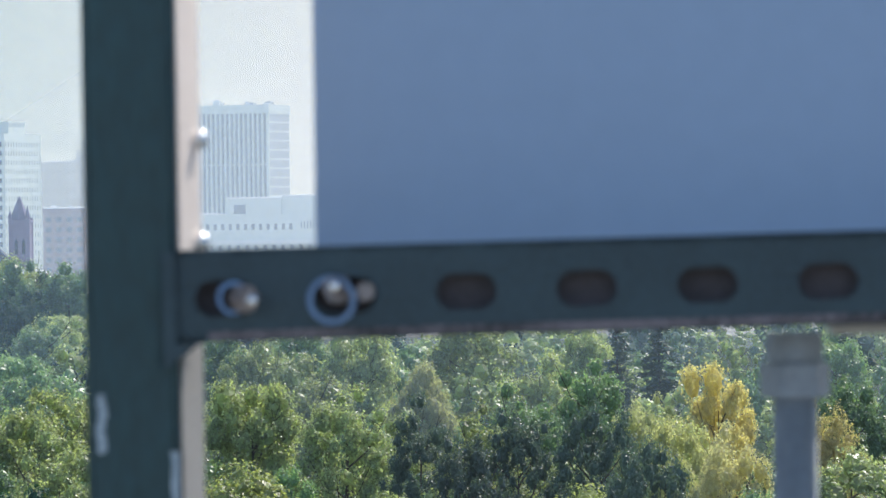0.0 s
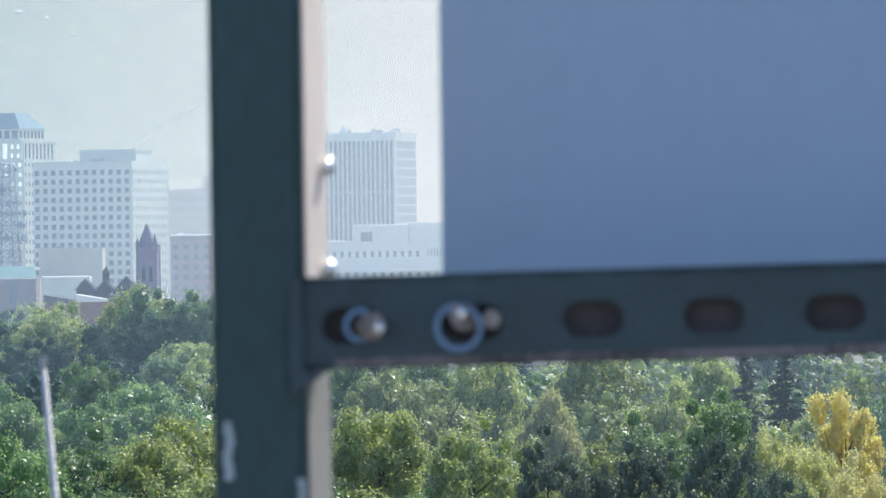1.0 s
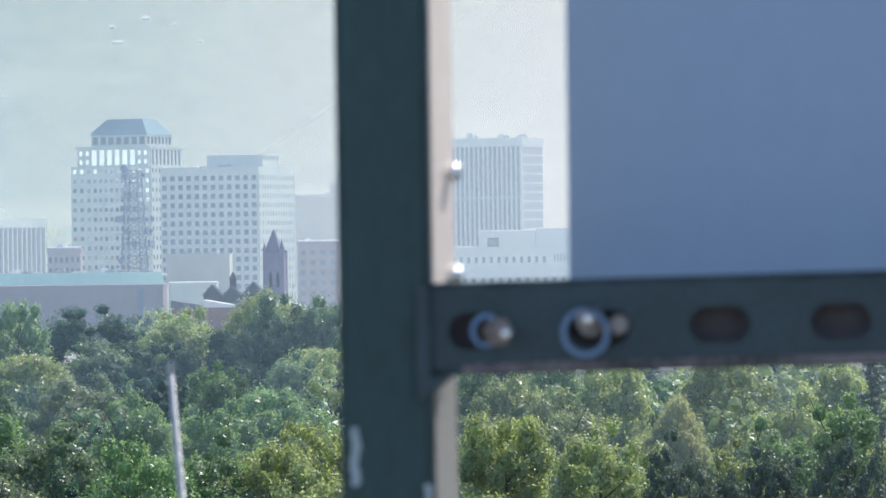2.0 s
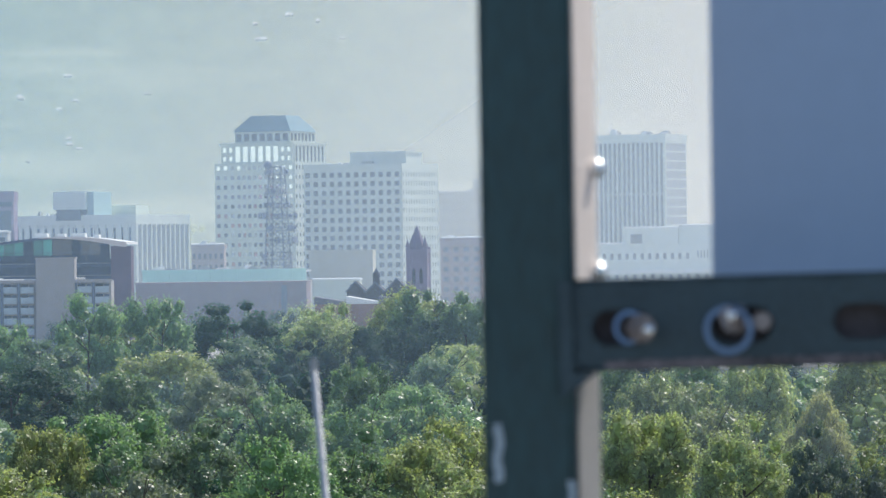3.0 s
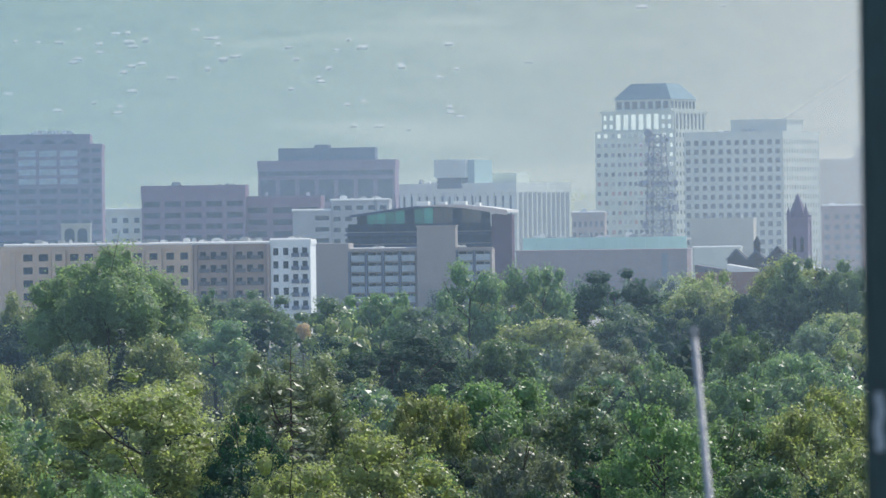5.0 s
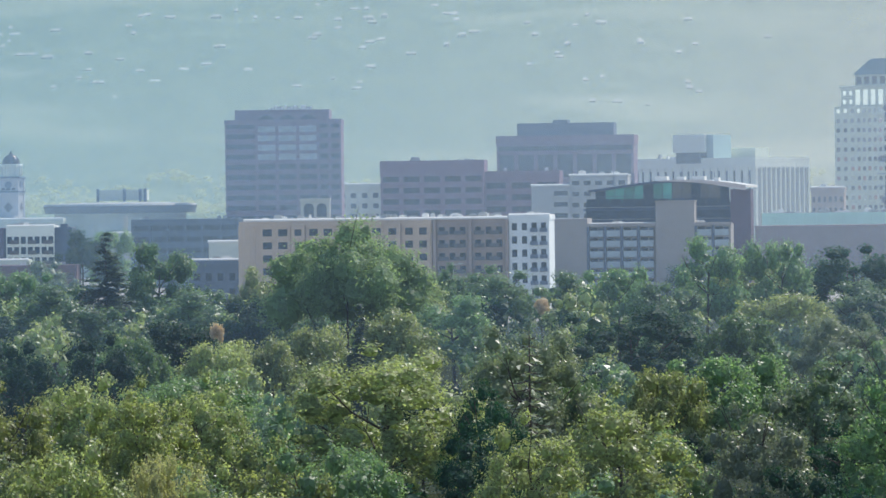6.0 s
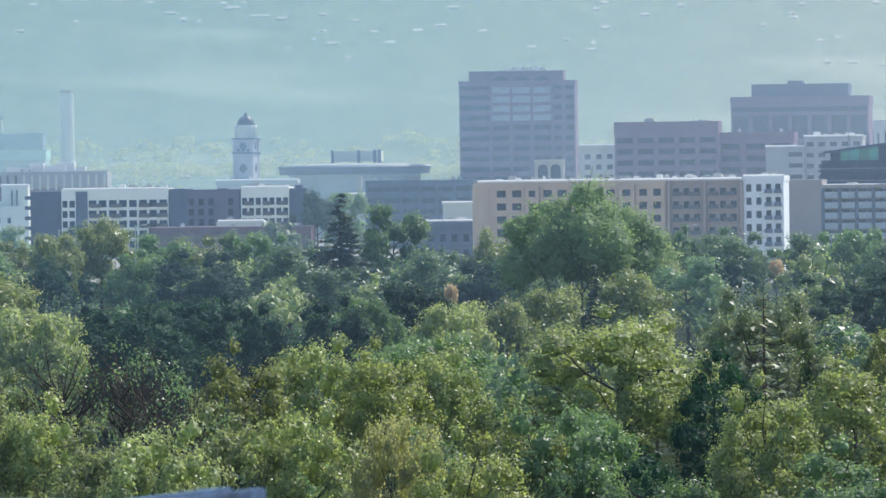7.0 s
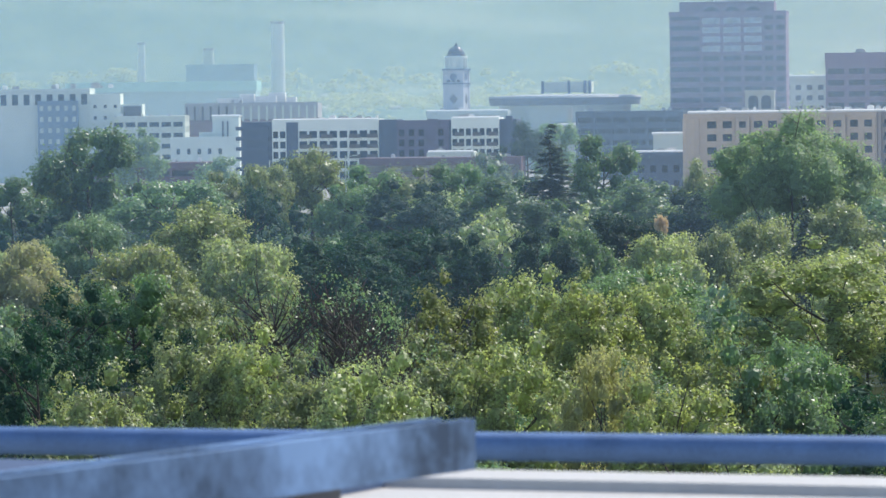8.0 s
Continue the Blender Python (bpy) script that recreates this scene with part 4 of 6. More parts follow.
def modern_flats():
    b = site("modern_flats", -274.2, 1515.4, 5.3, "modern apartment building with white frames, dark brick bays and balconies", "apartment building")
    white, dark, brick = bmesh.new(), bmesh.new(), bmesh.new()
    box(dark, -84.2, -74.8, 0.6, 18, 0, 20.6)
    for k in range(6):
        box(dark, -86.4, -84.2, 2, 8, 2.6 + k * 3.1, 3.7 + k * 3.1)
        box(dark, -84.2, -76.0, -0.6, 0.6, 2.6 + k * 3.1, 3.7 + k * 3.1)
    box(white, -74.8, -42.1, 0, 18, 0, 20.8)
    box(white, -74.8, -42.1, -0.4, 0, 18.2, 21.2)
    facade(b, white, -74.8, -72.7, 2.6, 18.2, 1, 5, 0.74, 0.66, proud=0.4)
    facade(b, white, -66.8, -42.1, 2.6, 18.2, 8, 5, 0.76, 0.68, proud=0.4, glass=DARKGLASS)
    facade(b, white, -72.7, -70.4, 2.6, 18.2, 1, 5, 0.74, 0.66, proud=0.4, glass=DARKGLASS)
    box(dark, -70.4, -66.8, -0.6, 0.5, 0, 20.4)
    box(dark, -42.1, -36.5, 0.8, 18, 0, 20.9)
    box(brick, -36.5, -20.6, -0.4, 18, 0, 20.6)
    box(brick, -27.0, -23.8, -0.9, 0, 0, 20.9)
    box(white, -19.8, -5.2, 0, 18, 0, 20.8)
    box(white, -19.8, -5.2, -0.4, 0, 18.4, 21.2)
    facade(b, white, -19.8, -5.2, 2.6, 18.4, 7, 5, 0.72, 0.68, proud=0.4, glass=DARKGLASS)
    box(dark, -20.6, -19.8, 0.4, 18, 0, 20.4)
    box(dark, -5.2, 0, 0.8, 18, 0, 20.6)
    box(dark, -3.2, -1.2, -0.2, 4, 0, 21.6)
    part("wall", white, surface("fresh_white_render", (0.84, 0.89, 0.80), vary=0.06, scale=0.2), b)
    part("wall", dark, SLATE, b)
    part("wall", brick, surface("dark_purple_brick", (0.125, 0.115, 0.18), vary=0.2, scale=0.4), b)
    for i in range(5):
        for k in range(5):
            blocks("window", PANE, b, (-35.8 + i * 3.0, -34.2 + i * 3.0, -0.5, -0.42, 3.4 + k * 3.1, 5.4 + k * 3.1))
    for k in range(5):
        for x in (-66.0, -59.6, -51.0, -45.6):
            blocks("balcony", DARKCLAD, b, (x, x + 3.4, -1.5, -0.42, 3.0 + k * 3.12, 3.15 + k * 3.12), (x, x + 3.4, -1.5, -1.4, 3.15 + k * 3.12, 4.2 + k * 3.12))
        for x in (-18.6, -13.2, -8.4):
            blocks("balcony", DARKCLAD, b, (x, x + 2.6, -1.4, -0.42, 3.0 + k * 3.16, 3.15 + k * 3.16), (x, x + 2.6, -1.4, -1.3, 3.15 + k * 3.16, 4.2 + k * 3.16))
    roof_slab(b, -74.6, -42.3, 0.2, 17.8, 20.82, edge=0, thick=0.3)
    roof_slab(b, -19.6, -5.4, 0.2, 17.8, 20.82, edge=0, thick=0.3)
    roof_units(b, -73, -43, 1, 16, 21.1, 20, 61, 0.7)
    roof_units(b, -19, -6, 3, 16, 21.1, 4, 62, 0.7)


STACKWHITE = surface("white_chimney_paint", (0.74, 0.77, 0.68), vary=0.06, scale=0.1)
# cladding colour lightened for the haze in front of it
HAZYBLUE = surface("hazy_blue_cladding", (0.26, 0.38, 0.44), vary=0.12, scale=0.2)


def west_side():
    b = site("ribbed_building", -389.5, 1757.4, 9.5, "long grey-brown building with pale upright ribs and a white cluttered roof", "building")
    wall = bmesh.new()
    box(wall, -47.3, 0, 0, 30, 0, 26.0)
    box(wall, -47.3, 0, -0.3, 0, 20.5, 26.4)
    part("wall", wall, GREY, b)
    blocks("base_wall", MAUVE, b, (-47.2, -14, -0.5, -0.3, 0, 20.4))
    for i in range(17):
        x = -46.6 + i * 2.85
        blocks("rib", DARKCLAD if i < 6 else PALE, b, (x - 0.35, x + 0.35, -0.8, -0.3, 19.8, 25.2))
    for x0, x1, y0, z1 in ((-36, -27, 3, 28.0), (-28, -23, 6, 29.4), (-22.5, -15, 4, 28.6), (-18, -12, 8, 29.8), (-11.5, -8, 5, 28.2)):
        blocks("roof_unit", ROOFWHITE, b, (x0, x1, y0, y0 + 7, 26.4, z1))
    roof_units(b, -36, -8, 1, 3, 26.4, 6, 71, 0.7)
    c = site("white_offices", -382.2, 1605.1, 10.4, "stepped white office building with two dark posts", "building")
    blocks("wall", WHITE, c, (-8.5, 0, 0, 14, 0, 22.0), (-13.0, -8.5, 1, 14, 0, 17.0), (-22, 0.5, -5, 1, 0, 15.6))
    roof_slab(c, -8.5, 0, 0, 14, 22.0, thick=0.3)
    for x in (-5.4, -3.8):
        blocks("post", DARKCLAD, c, (x, x + 0.5, -0.5, -0.02, 12.8, 20.6))
    for i in range(5):
        blocks("window", PANE, c, (-20 + i * 3.4, -18.9 + i * 3.4, -5.1, -5.02, 10.0, 11.8))
    d = site("hospital", -437.4, 1694.1, 11.8, "white stepped hospital building with small dark windows", "building")
    d.scale = (1, 1, 1.09)
    wall = bmesh.new()
    box(wall, -57.7, -18.0, 0, 30, 0, 29.4)
    facade(d, wall, -57.7, -18.0, 23.6, 28.4, 10, 1, 0.52, 0.7)
    box(wall, -18.0, -7.5, -1, 20, 0, 27.6)
    box(wall, -7.5, 0, 0, 20, 0, 24.2)
    facade(d, wall, -18.0, -7.5, 4.0, 25.4, 3, 6, 0.3, 0.3, y=-1.0, proud=0.2)
    part("wall", wall, WHITE, d)
    wall = bmesh.new()
    box(wall, -36.0, -22.0, -2, 0, 0, 25.6)
    facade(d, wall, -36.0, -22.0, 4.0, 25.0, 5, 6, 0.45, 0.45, y=-2.0, glass=WHITE)
    part("wall", wall, surface("pale_blue_cladding", (0.20, 0.27, 0.34), vary=0.1, scale=0.3), d)
    blocks("wing", DARKCLAD, d, (-6.5, -0.5, -1, 0, 18.5, 23.6))
    roof_units(d, -50, -10, 4, 26, 29.5, 8, 73, 1.0)
    e = site("market_hall", -525.0, 2239.3, 10.2, "huge pale teal shed with a long low roof", "building")
    # the hall's teal is likewise paled for haze
    blocks("wall", surface("hazy_teal_sheet", (0.48, 0.62, 0.58), vary=0.1, scale=0.1), e, (-86.0, 0, 0, 40, 0, 31.5))
    blocks("roof", MINT, e, (-86.6, 0.5, -1, 41, 31.5, 35.9))
    for i in range(21):
        blocks("roof_rib", MINT, e, (-85.4 + i * 4.1, -85.0 + i * 4.1, -1.2, -1.0, 31.6, 35.9))
    f = site("power_block", -539.8, 2298.9, 10.2, "dark blue-grey power station block", "building")
    blocks("wall", HAZYBLUE, f, (-31.6, 0, 0, 30, 0, 43.0))
    blocks("roof", HAZYBLUE, f, (-32, 0.4, -0.4, 30.4, 43.0, 43.9))
    for x, y, r, z, label in ((-600.1, 2323.8, 1.8, 55.0, "slim white power station chimney"), (-537.4, 2339.0, 3.2, 64.1, "tall pale grey power station chimney"), (-581.1, 2380.1, 2.6, 52.4, "squat pale power station chimney")):
        s = site("chimney", x, y, 0, label, "chimney", "power station chimneys")
        bm = bmesh.new()
        tube(bm, (0, 0, 0), (0, 0, z - 1.2), r * 1.15, r, 20)
        part("stack", bm, STACKWHITE, s)
        bm = bmesh.new()
        tube(bm, (0, 0, z - 1.2), (0, 0, z), r * 1.06, r * 1.06, 20)
        part("rim", bm, GREY, s)


def minor_blocks():
    for name, x, y, turn, length, deep, tall, m, cols, rows, label in (
            ("dark_block", -50.6, 1899.3, -1.5, 12.3, 14, 29.9, TAN, 6, 6, "small brown office building with a cornice"),
            ("far_block", 55.8, 2299.3, -4.4, 22.0, 25, 53.0, CREAM, 7, 11, "cream stepped office building with many small windows"),
            ("brick_block", 45.9, 1899.4, -4.4, 15.3, 16, 31.2, BRICK, 4, 7, "red brick building with pale bands"),
            ("grey_block", -235.1, 1986.1, 3.8, 17.6, 20, 33.6, PALE, 4, 7, "pale building half hidden behind the brown tower"),
            ("low_block", -297.0, 1790.0, 5.8, 12.0, 20, 16.8, GREY, 6, 3, "low grey building with strip windows"),
            ("low_block", -266.5, 1405.0, 6.0, 13.0, 10, 11.9, WHITE, 4, 2, "low white flat-roofed shop"),
            ("low_block", -338.0, 1850.0, 7.0, 30.0, 20, 22.0, PALE, 10, 5, "pale flat-roofed offices behind the white flats"),
            ("low_block", -178.0, 1290.0, 5.4, 24.0, 10, 12.6, SLATE, 8, 2, "low blue-grey building below the white shed"),
            ("low_block", -205.0, 1990.0, 4.0, 60.0, 20, 26.0, GREY, 16, 6, "low grey offices below the hills")):
        b = site(name, x, y, turn, label, "building")
        wall = bmesh.new()
        box(wall, -length, 0, 0, deep, 0, tall - 0.4)
        facade(b, wall, -length, 0, 2.5, tall - 2.2, cols, rows, 0.5, 0.48)
        box(wall, -length - 0.3, 0.3, -0.7, deep + 0.3, tall - 1.2, tall)
        part("wall", wall, m, b)
        roof_slab(b, -length, 0, 0, deep, tall + 0.02, edge=0, thick=0.2)
        roof_units(b, -length + 1, -1, 1, deep - 2, tall + 0.2, 3, int(length * 7), 0.8)
    b = site("far_cupola", 60.0, 2299.0, -4.4, "grey stepped top of an office building", "building")
    blocks("wall", GREY, b, (-8, 6, 0, 20, 0, 58.5), (-5, 6, 2, 16, 58.5, 63.0))


def lattice_mast():
    b = site("lattice_mast", -29.7, 1849.8, -20, "grey steel lattice mast crowded with dishes and aerials", "radio mast")

    def half(z):
        return 4.6 - 2.4 * z / 58
    steps = [58 * i / 13 for i in range(14)]
    corners = ((-1, -1), (1, -1), (1, 1), (-1, 1))
    for sx, sy in corners:
        bm = bmesh.new()
        tube(bm, (sx * 4.6, sy * 4.6, 0), (sx * 2.2, sy * 2.2, 58), 0.32, 0.22, 6)
        part("leg", bm, MASTGREY, b)
    for z0, z1 in zip(steps, steps[1:]):
        bm = bmesh.new()
        for (ax, ay), (bx, by) in zip(corners, corners[1:] + corners[:1]):
            h0, h1 = half(z0), half(z1)
            tube(bm, (ax * h0, ay * h0, z0), (bx * h1, by * h1, z1), 0.12, 0.12, 4)
            tube(bm, (bx * h0, by * h0, z0), (ax * h1, ay * h1, z1), 0.12, 0.12, 4)
            tube(bm, (ax * h1, ay * h1, z1), (bx * h1, by * h1, z1), 0.2, 0.2, 4)
        part("bracing", bm, MASTGREY, b)
    rng = random.Random(5)
    for z in (24, 30, 34.5, 39, 43, 48, 55):
        w = half(z) + (2.6 if 28 < z < 40 else 1.2)
        blocks("platform", MASTGREY, b, (-w, w, -w, w, z, z + 0.3))
        for _ in range(10):
            a, r = rng.uniform(0, math.tau), rng.uniform(0.6, 1.3)
            x, y = w * 1.1 * math.cos(a), w * 1.1 * math.sin(a)
            bm = bmesh.new()
            if rng.random() < 0.5:
                tube(bm, (x, y, z + 1.2), (x * 1.15, y * 1.15, z + 1.3), r, r * 0.9, 12)
                part("dish", bm, MASTGREY, b)
            else:
                box(bm, x - 0.25, x + 0.25, y - 0.25, y + 0.25, z - 0.6, z + 2.6)
                part("aerial", bm, GREY, b)
    bm = bmesh.new()
    bmesh.ops.create_icosphere(bm, subdivisions=2, radius=1.7)
    drum = part("radome", bm, MASTGREY, b, "round grey radome", smooth=True)
    drum.location = (-2.6, -2.2, 58.6)
    bm = bmesh.new()
    tube(bm, (-2.6, -2.2, 55), (-2.6, -2.2, 57.2), 0.3, 0.3, 8)
    part("aerial", bm, MASTGREY, b)


white_block_tower()
hip_roof_tower()
finned_tower()
long_low_civic()
mint_fascia_hall()
blank_theatre()
stone_church()
white_finned_hall()
arched_glass_building()
balcony_flats()
brown_offices()
brown_tower()
terrace_flats()
saucer_roof_hall()
parking_decks()
clock_tower()
modern_flats()
west_side()
minor_blocks()
lattice_mast()


# ---- trees ----
def quads(centre, normal, size, spin, squash):
    """Pointed leaves as an array of corners."""
    n = normal / np.maximum(np.linalg.norm(normal, axis=1, keepdims=True), 1e-6)
    ref = np.where(np.abs(n[:, 2:3]) < 0.9, [[0, 0, 1.0]], [[1.0, 0, 0]])
    u = np.cross(n, ref)
    u /= np.linalg.norm(u, axis=1, keepdims=True)
    v = np.cross(n, u)
    c, s = np.cos(spin)[:, None], np.sin(spin)[:, None]
    a, b = (u * c + v * s) * size[:, None], (v * c - u * s) * (size * squash)[:, None]
    return np.stack([centre - a - b * 0.6, centre + a - b * 0.6, centre + b], axis=1)


def leaf_mesh(name, corners, material):
    k = len(corners)
    me = bpy.data.meshes.new(name)
    me.vertices.add(3 * k)
    me.vertices.foreach_set("co", corners.reshape(-1).astype(np.float32))
    me.loops.add(3 * k)
    me.loops.foreach_set("vertex_index", np.arange(3 * k, dtype=np.int32))
    me.polygons.add(k)
    me.polygons.foreach_set("loop_start", np.arange(0, 3 * k, 3, dtype=np.int32))
    me.update()
    me.validate()
    me.materials.append(material)
    return me


def unit(rng, n):
    v = rng.normal(size=(n, 3))
    return v / np.linalg.norm(v, axis=1, keepdims=True)


ICO = (1 + 5 ** 0.5) / 2
ICO_POINTS = np.array([(s * 1.0, t * ICO, 0) for s in (-1, 1) for t in (-1, 1)] + [(0, s * 1.0, t * ICO) for s in (-1, 1) for t in (-1, 1)] + [(s * ICO, 0, t * 1.0) for s in (-1, 1) for t in (-1, 1)]) / (1 + ICO * ICO) ** 0.5
ICO_FACES = [f for f in ((a, b, c) for a in range(12) for b in range(a + 1, 12) for c in range(b + 1, 12)) if all(np.linalg.norm(ICO_POINTS[p] - ICO_POINTS[q]) < 1.1 for p, q in ((f[0], f[1]), (f[1], f[2]), (f[0], f[2])))]
# balls of loose triangles, finer and finer: 20, 80 and 320 pieces
BALLS = [ICO_POINTS[np.array(ICO_FACES)]]
for _ in range(2):
    p, q, r = BALLS[-1][:, 0], BALLS[-1][:, 1], BALLS[-1][:, 2]
    pq, qr, rp = [(u + v) / np.linalg.norm(u + v, axis=1, keepdims=True) for u, v in ((p, q), (q, r), (r, p))]
    BALLS.append(np.concatenate([np.stack(t, axis=1) for t in ((p, pq, rp), (pq, q, qr), (rp, qr, r), (pq, qr, rp))]))


def bough(d, ph):
    """How far a bough's knobbly surface stands out in a direction."""
    return 1 + 0.26 * np.sin(5 * d[..., 0] + ph[..., 0]) * np.sin(5 * d[..., 1] + ph[..., 1]) + 0.14 * np.sin(9 * d[..., 2] + ph[..., 2]) + 0.12 * np.sin(19 * d[..., 0] + 3 * ph[..., 1]) * np.sin(17 * d[..., 1] + 2 * ph[..., 2]) * np.cos(18 * d[..., 2] + ph[..., 0])


def crown_leaves(rng, tall, wide, base, lobes, leaves, size, fine=1, lobe=(0.16, 0.31), fringe=0.25, heart=0.70):
    """A domed, uneven crown: knobbly boughs of leaf clumps under a loose shell of leaves, with sprigs that break the outline."""
    mid, hz = base + (tall - base) * 0.5, (tall - base) * 0.5
    i = np.arange(lobes)
    z = 1 - 1.62 * (i + 0.5) / lobes
    phi = i * 2.39996 + rng.normal(0, 0.35, lobes)
    d = np.stack([np.sqrt(1 - z * z) * np.cos(phi), np.sqrt(1 - z * z) * np.sin(phi), z], axis=1) + rng.normal(0, 0.13, (lobes, 3))
    d /= np.linalg.norm(d, axis=1, keepdims=True)
    around = np.arctan2(d[:, 1], d[:, 0])
    lump = 1 + 0.15 * np.sin(3 * around + rng.uniform(0, 6)) + 0.10 * np.sin(5 * around + 4 * d[:, 2] + rng.uniform(0, 6))
    rad = rng.uniform(*lobe, lobes) * wide
    c = d * (lump * rng.uniform(0.78, 1.05, lobes))[:, None] * np.array([wide, wide, hz]) - d * (rad * 0.85)[:, None]
    c[:, 2] += mid
    phase = rng.uniform(0, 6.3, (lobes, 3))
    which = rng.choice(lobes, leaves, p=rad ** 2 / np.sum(rad ** 2))
    dirs = unit(rng, leaves) + d[which] * 0.5 + [0, 0, 0.22]
    dirs /= np.linalg.norm(dirs, axis=1, keepdims=True)
    rr = rad[which] * bough(dirs, phase[which]) * rng.uniform(0.76, 1.10, leaves)
    rr *= np.where(rng.random(leaves) < fringe, rng.uniform(1.06, 1.36, leaves), 1.0)
    pos = c[which] + dirs * rr[:, None]
    normal = dirs * 0.75 + unit(rng, leaves) * 0.66 + [0, 0, 0.15]
    out = [quads(pos, normal, size * rng.uniform(0.6, 1.35, leaves), rng.uniform(0, 6.3, leaves), rng.uniform(0.5, 0.85, leaves))]
    if fine is not None:
        for k in range(lobes):
            ball = BALLS[fine]
            out.append(ball * (bough(ball, phase[k]) * rad[k] * heart)[..., None] + c[k])
    out = np.concatenate(out)
    reach = np.percentile(np.hypot(pos[:, 0], pos[:, 1]), 96)
    out[..., :2] *= wide / reach
    out[..., 2] = base + (out[..., 2] - base) * (tall - base) / (np.percentile(pos[:, 2], 99.5) - base)
    return out


def spruce_leaves(rng, tall, wide, tiers=22):
    """Drooping tiers of needles round a straight leader."""
    out = []
    for k in range(tiers):
        t = k / (tiers - 1)
        z, r = tall * (0.08 + 0.92 * t), wide * (1 - t) ** 0.85 + 0.15
        arms = max(5, int(11 * (1 - t) + 4))
        for a in rng.uniform(0, 6.28, arms):
            reach = r * rng.uniform(0.7, 1.1)
            m = max(6, int(reach * 16))
            s = np.linspace(0.15, 1, m)
            pos = np.stack([np.cos(a) * s * reach, np.sin(a) * s * reach, z - 0.28 * s * reach + 0.10 * reach * s * s], axis=1) + rng.normal(size=(m, 3)) * 0.16
            out.append(quads(pos, unit(rng, m) * 0.5 + [0, 0, 0.8], rng.uniform(0.24, 0.48, m), rng.uniform(0, 6.3, m), np.full(m, 0.5)))
    return np.concatenate(out)


def trunk_mesh(name, rng, tall, base, wide, bare=6, thick=0.25):
    bm = bmesh.new()
    lean = rng.uniform(-0.4, 0.4, 2)
    top = Vector((lean[0], lean[1], tall * 0.72))
    tube(bm, (0, 0, -0.3), top * 0.5, thick, thick * 0.66, 7)
    tube(bm, top * 0.5, top, thick * 0.66, thick * 0.22, 7)
    for i in range(bare):
        t = rng.uniform(0.3, 0.95)
        a, start = rng.uniform(0, 6.28), top * t
        reach = wide * rng.uniform(0.5, 0.85)
        mid = start + Vector((math.cos(a) * reach * 0.5, math.sin(a) * reach * 0.5, reach * 0.35))
        end = mid + Vector((math.cos(a + 0.3) * reach * 0.5, math.sin(a + 0.3) * reach * 0.5, reach * rng.uniform(0.3, 0.8)))
        tube(bm, start, mid, thick * 0.4, thick * 0.24, 5, cap=False)
        tube(bm, mid, end, thick * 0.24, 0.03, 5, cap=False)
        for _ in range(2 if bare < 12 else 4):
            twig = mid.lerp(end, rng.uniform(0.1, 0.7))
            tube(bm, twig, twig + Vector(rng.normal(size=3) * reach * 0.25) + Vector((0, 0, reach * 0.25)), thick * 0.12, 0.02, 4, cap=False)
    return mesh_of(name, bm, BARK)


def bare_conifer(rng, tall, wide):
    """A straight leader with whorls of thin arms that sag and turn up at the tip."""
    bm = bmesh.new()
    tube(bm, (0, 0, -0.3), (0, 0, tall * 0.6), 0.17, 0.10, 7)
    tube(bm, (0, 0, tall * 0.6), (0, 0, tall), 0.10, 0.02, 7)
    for k in range(19):
        t = k / 18
        z, r = tall * (0.22 + 0.74 * t), wide * (1 - t) ** 0.8 + 0.12
        for a in rng.uniform(0, 6.28, 6):
            reach = r * rng.uniform(0.65, 1.1)
            u = Vector((math.cos(a), math.sin(a), 0)) * reach
            last = Vector((0, 0, z))
            for s, drop in ((0.35, -0.12), (0.7, -0.17), (1.0, -0.05)):
                end = Vector((0, 0, z + drop * reach)) + u * s
                tube(bm, last, end, 0.060 - 0.035 * s, 0.055 - 0.045 * s, 4, cap=False)
                last = end
    return mesh_of("trunk", bm, BARK)


KINDS = {
    # kind: material, tall, half width, base, boughs, leaves, leaf size, label
    "green": (LEAF_GREEN, 13.0, 5.0, 1.0, 40, 5200, 0.125, "round green broadleaf tree in full leaf"),
    "olive": (LEAF_OLIVE, 13.0, 5.0, 0.8, 46, 5600, 0.125, "yellow-green broadleaf tree with glinting leaves"),
    "dark": (LEAF_DARK, 13.0, 5.0, 0.6, 38, 4800, 0.125, "dense dark green broadleaf tree, shade put in its leaf colour"),
    "silver": (LEAF_SILVER, 13.0, 5.0, 1.0, 44, 5600, 0.120, "grey-green broadleaf tree with shining leaves"),
    "pale": (LEAF_PALE, 13.0, 5.0, 1.5, 44, 5400, 0.125, "broadleaf tree fading to pale tan and olive"),
    "yellow": (LEAF_YELLOW, 13.0, 5.0, 0.8, 36, 5600, 0.130, "broadleaf tree in yellow autumn leaf"),
    "orange": (LEAF_ORANGE, 13.0, 1.3, 10.4, 8, 1500, 0.13, "small slender orange autumn tree"),
    "sparse": (LEAF_GREEN, 13.0, 5.0, 2.4, 13, 420, 0.125, "half-bare olive-leaved tree with dark branches"),
    "pine": (NEEDLE, 13.0, 5.0, 0.6, 60, 5600, 0.130, "dark rounded pine with dense needles"),
    "tall": (LEAF_BRIGHT, 23.5, 10.5, 7.5, 42, 23000, 0.21, "tall broad cottonwood standing above the other trees"),
}
TREES = {}
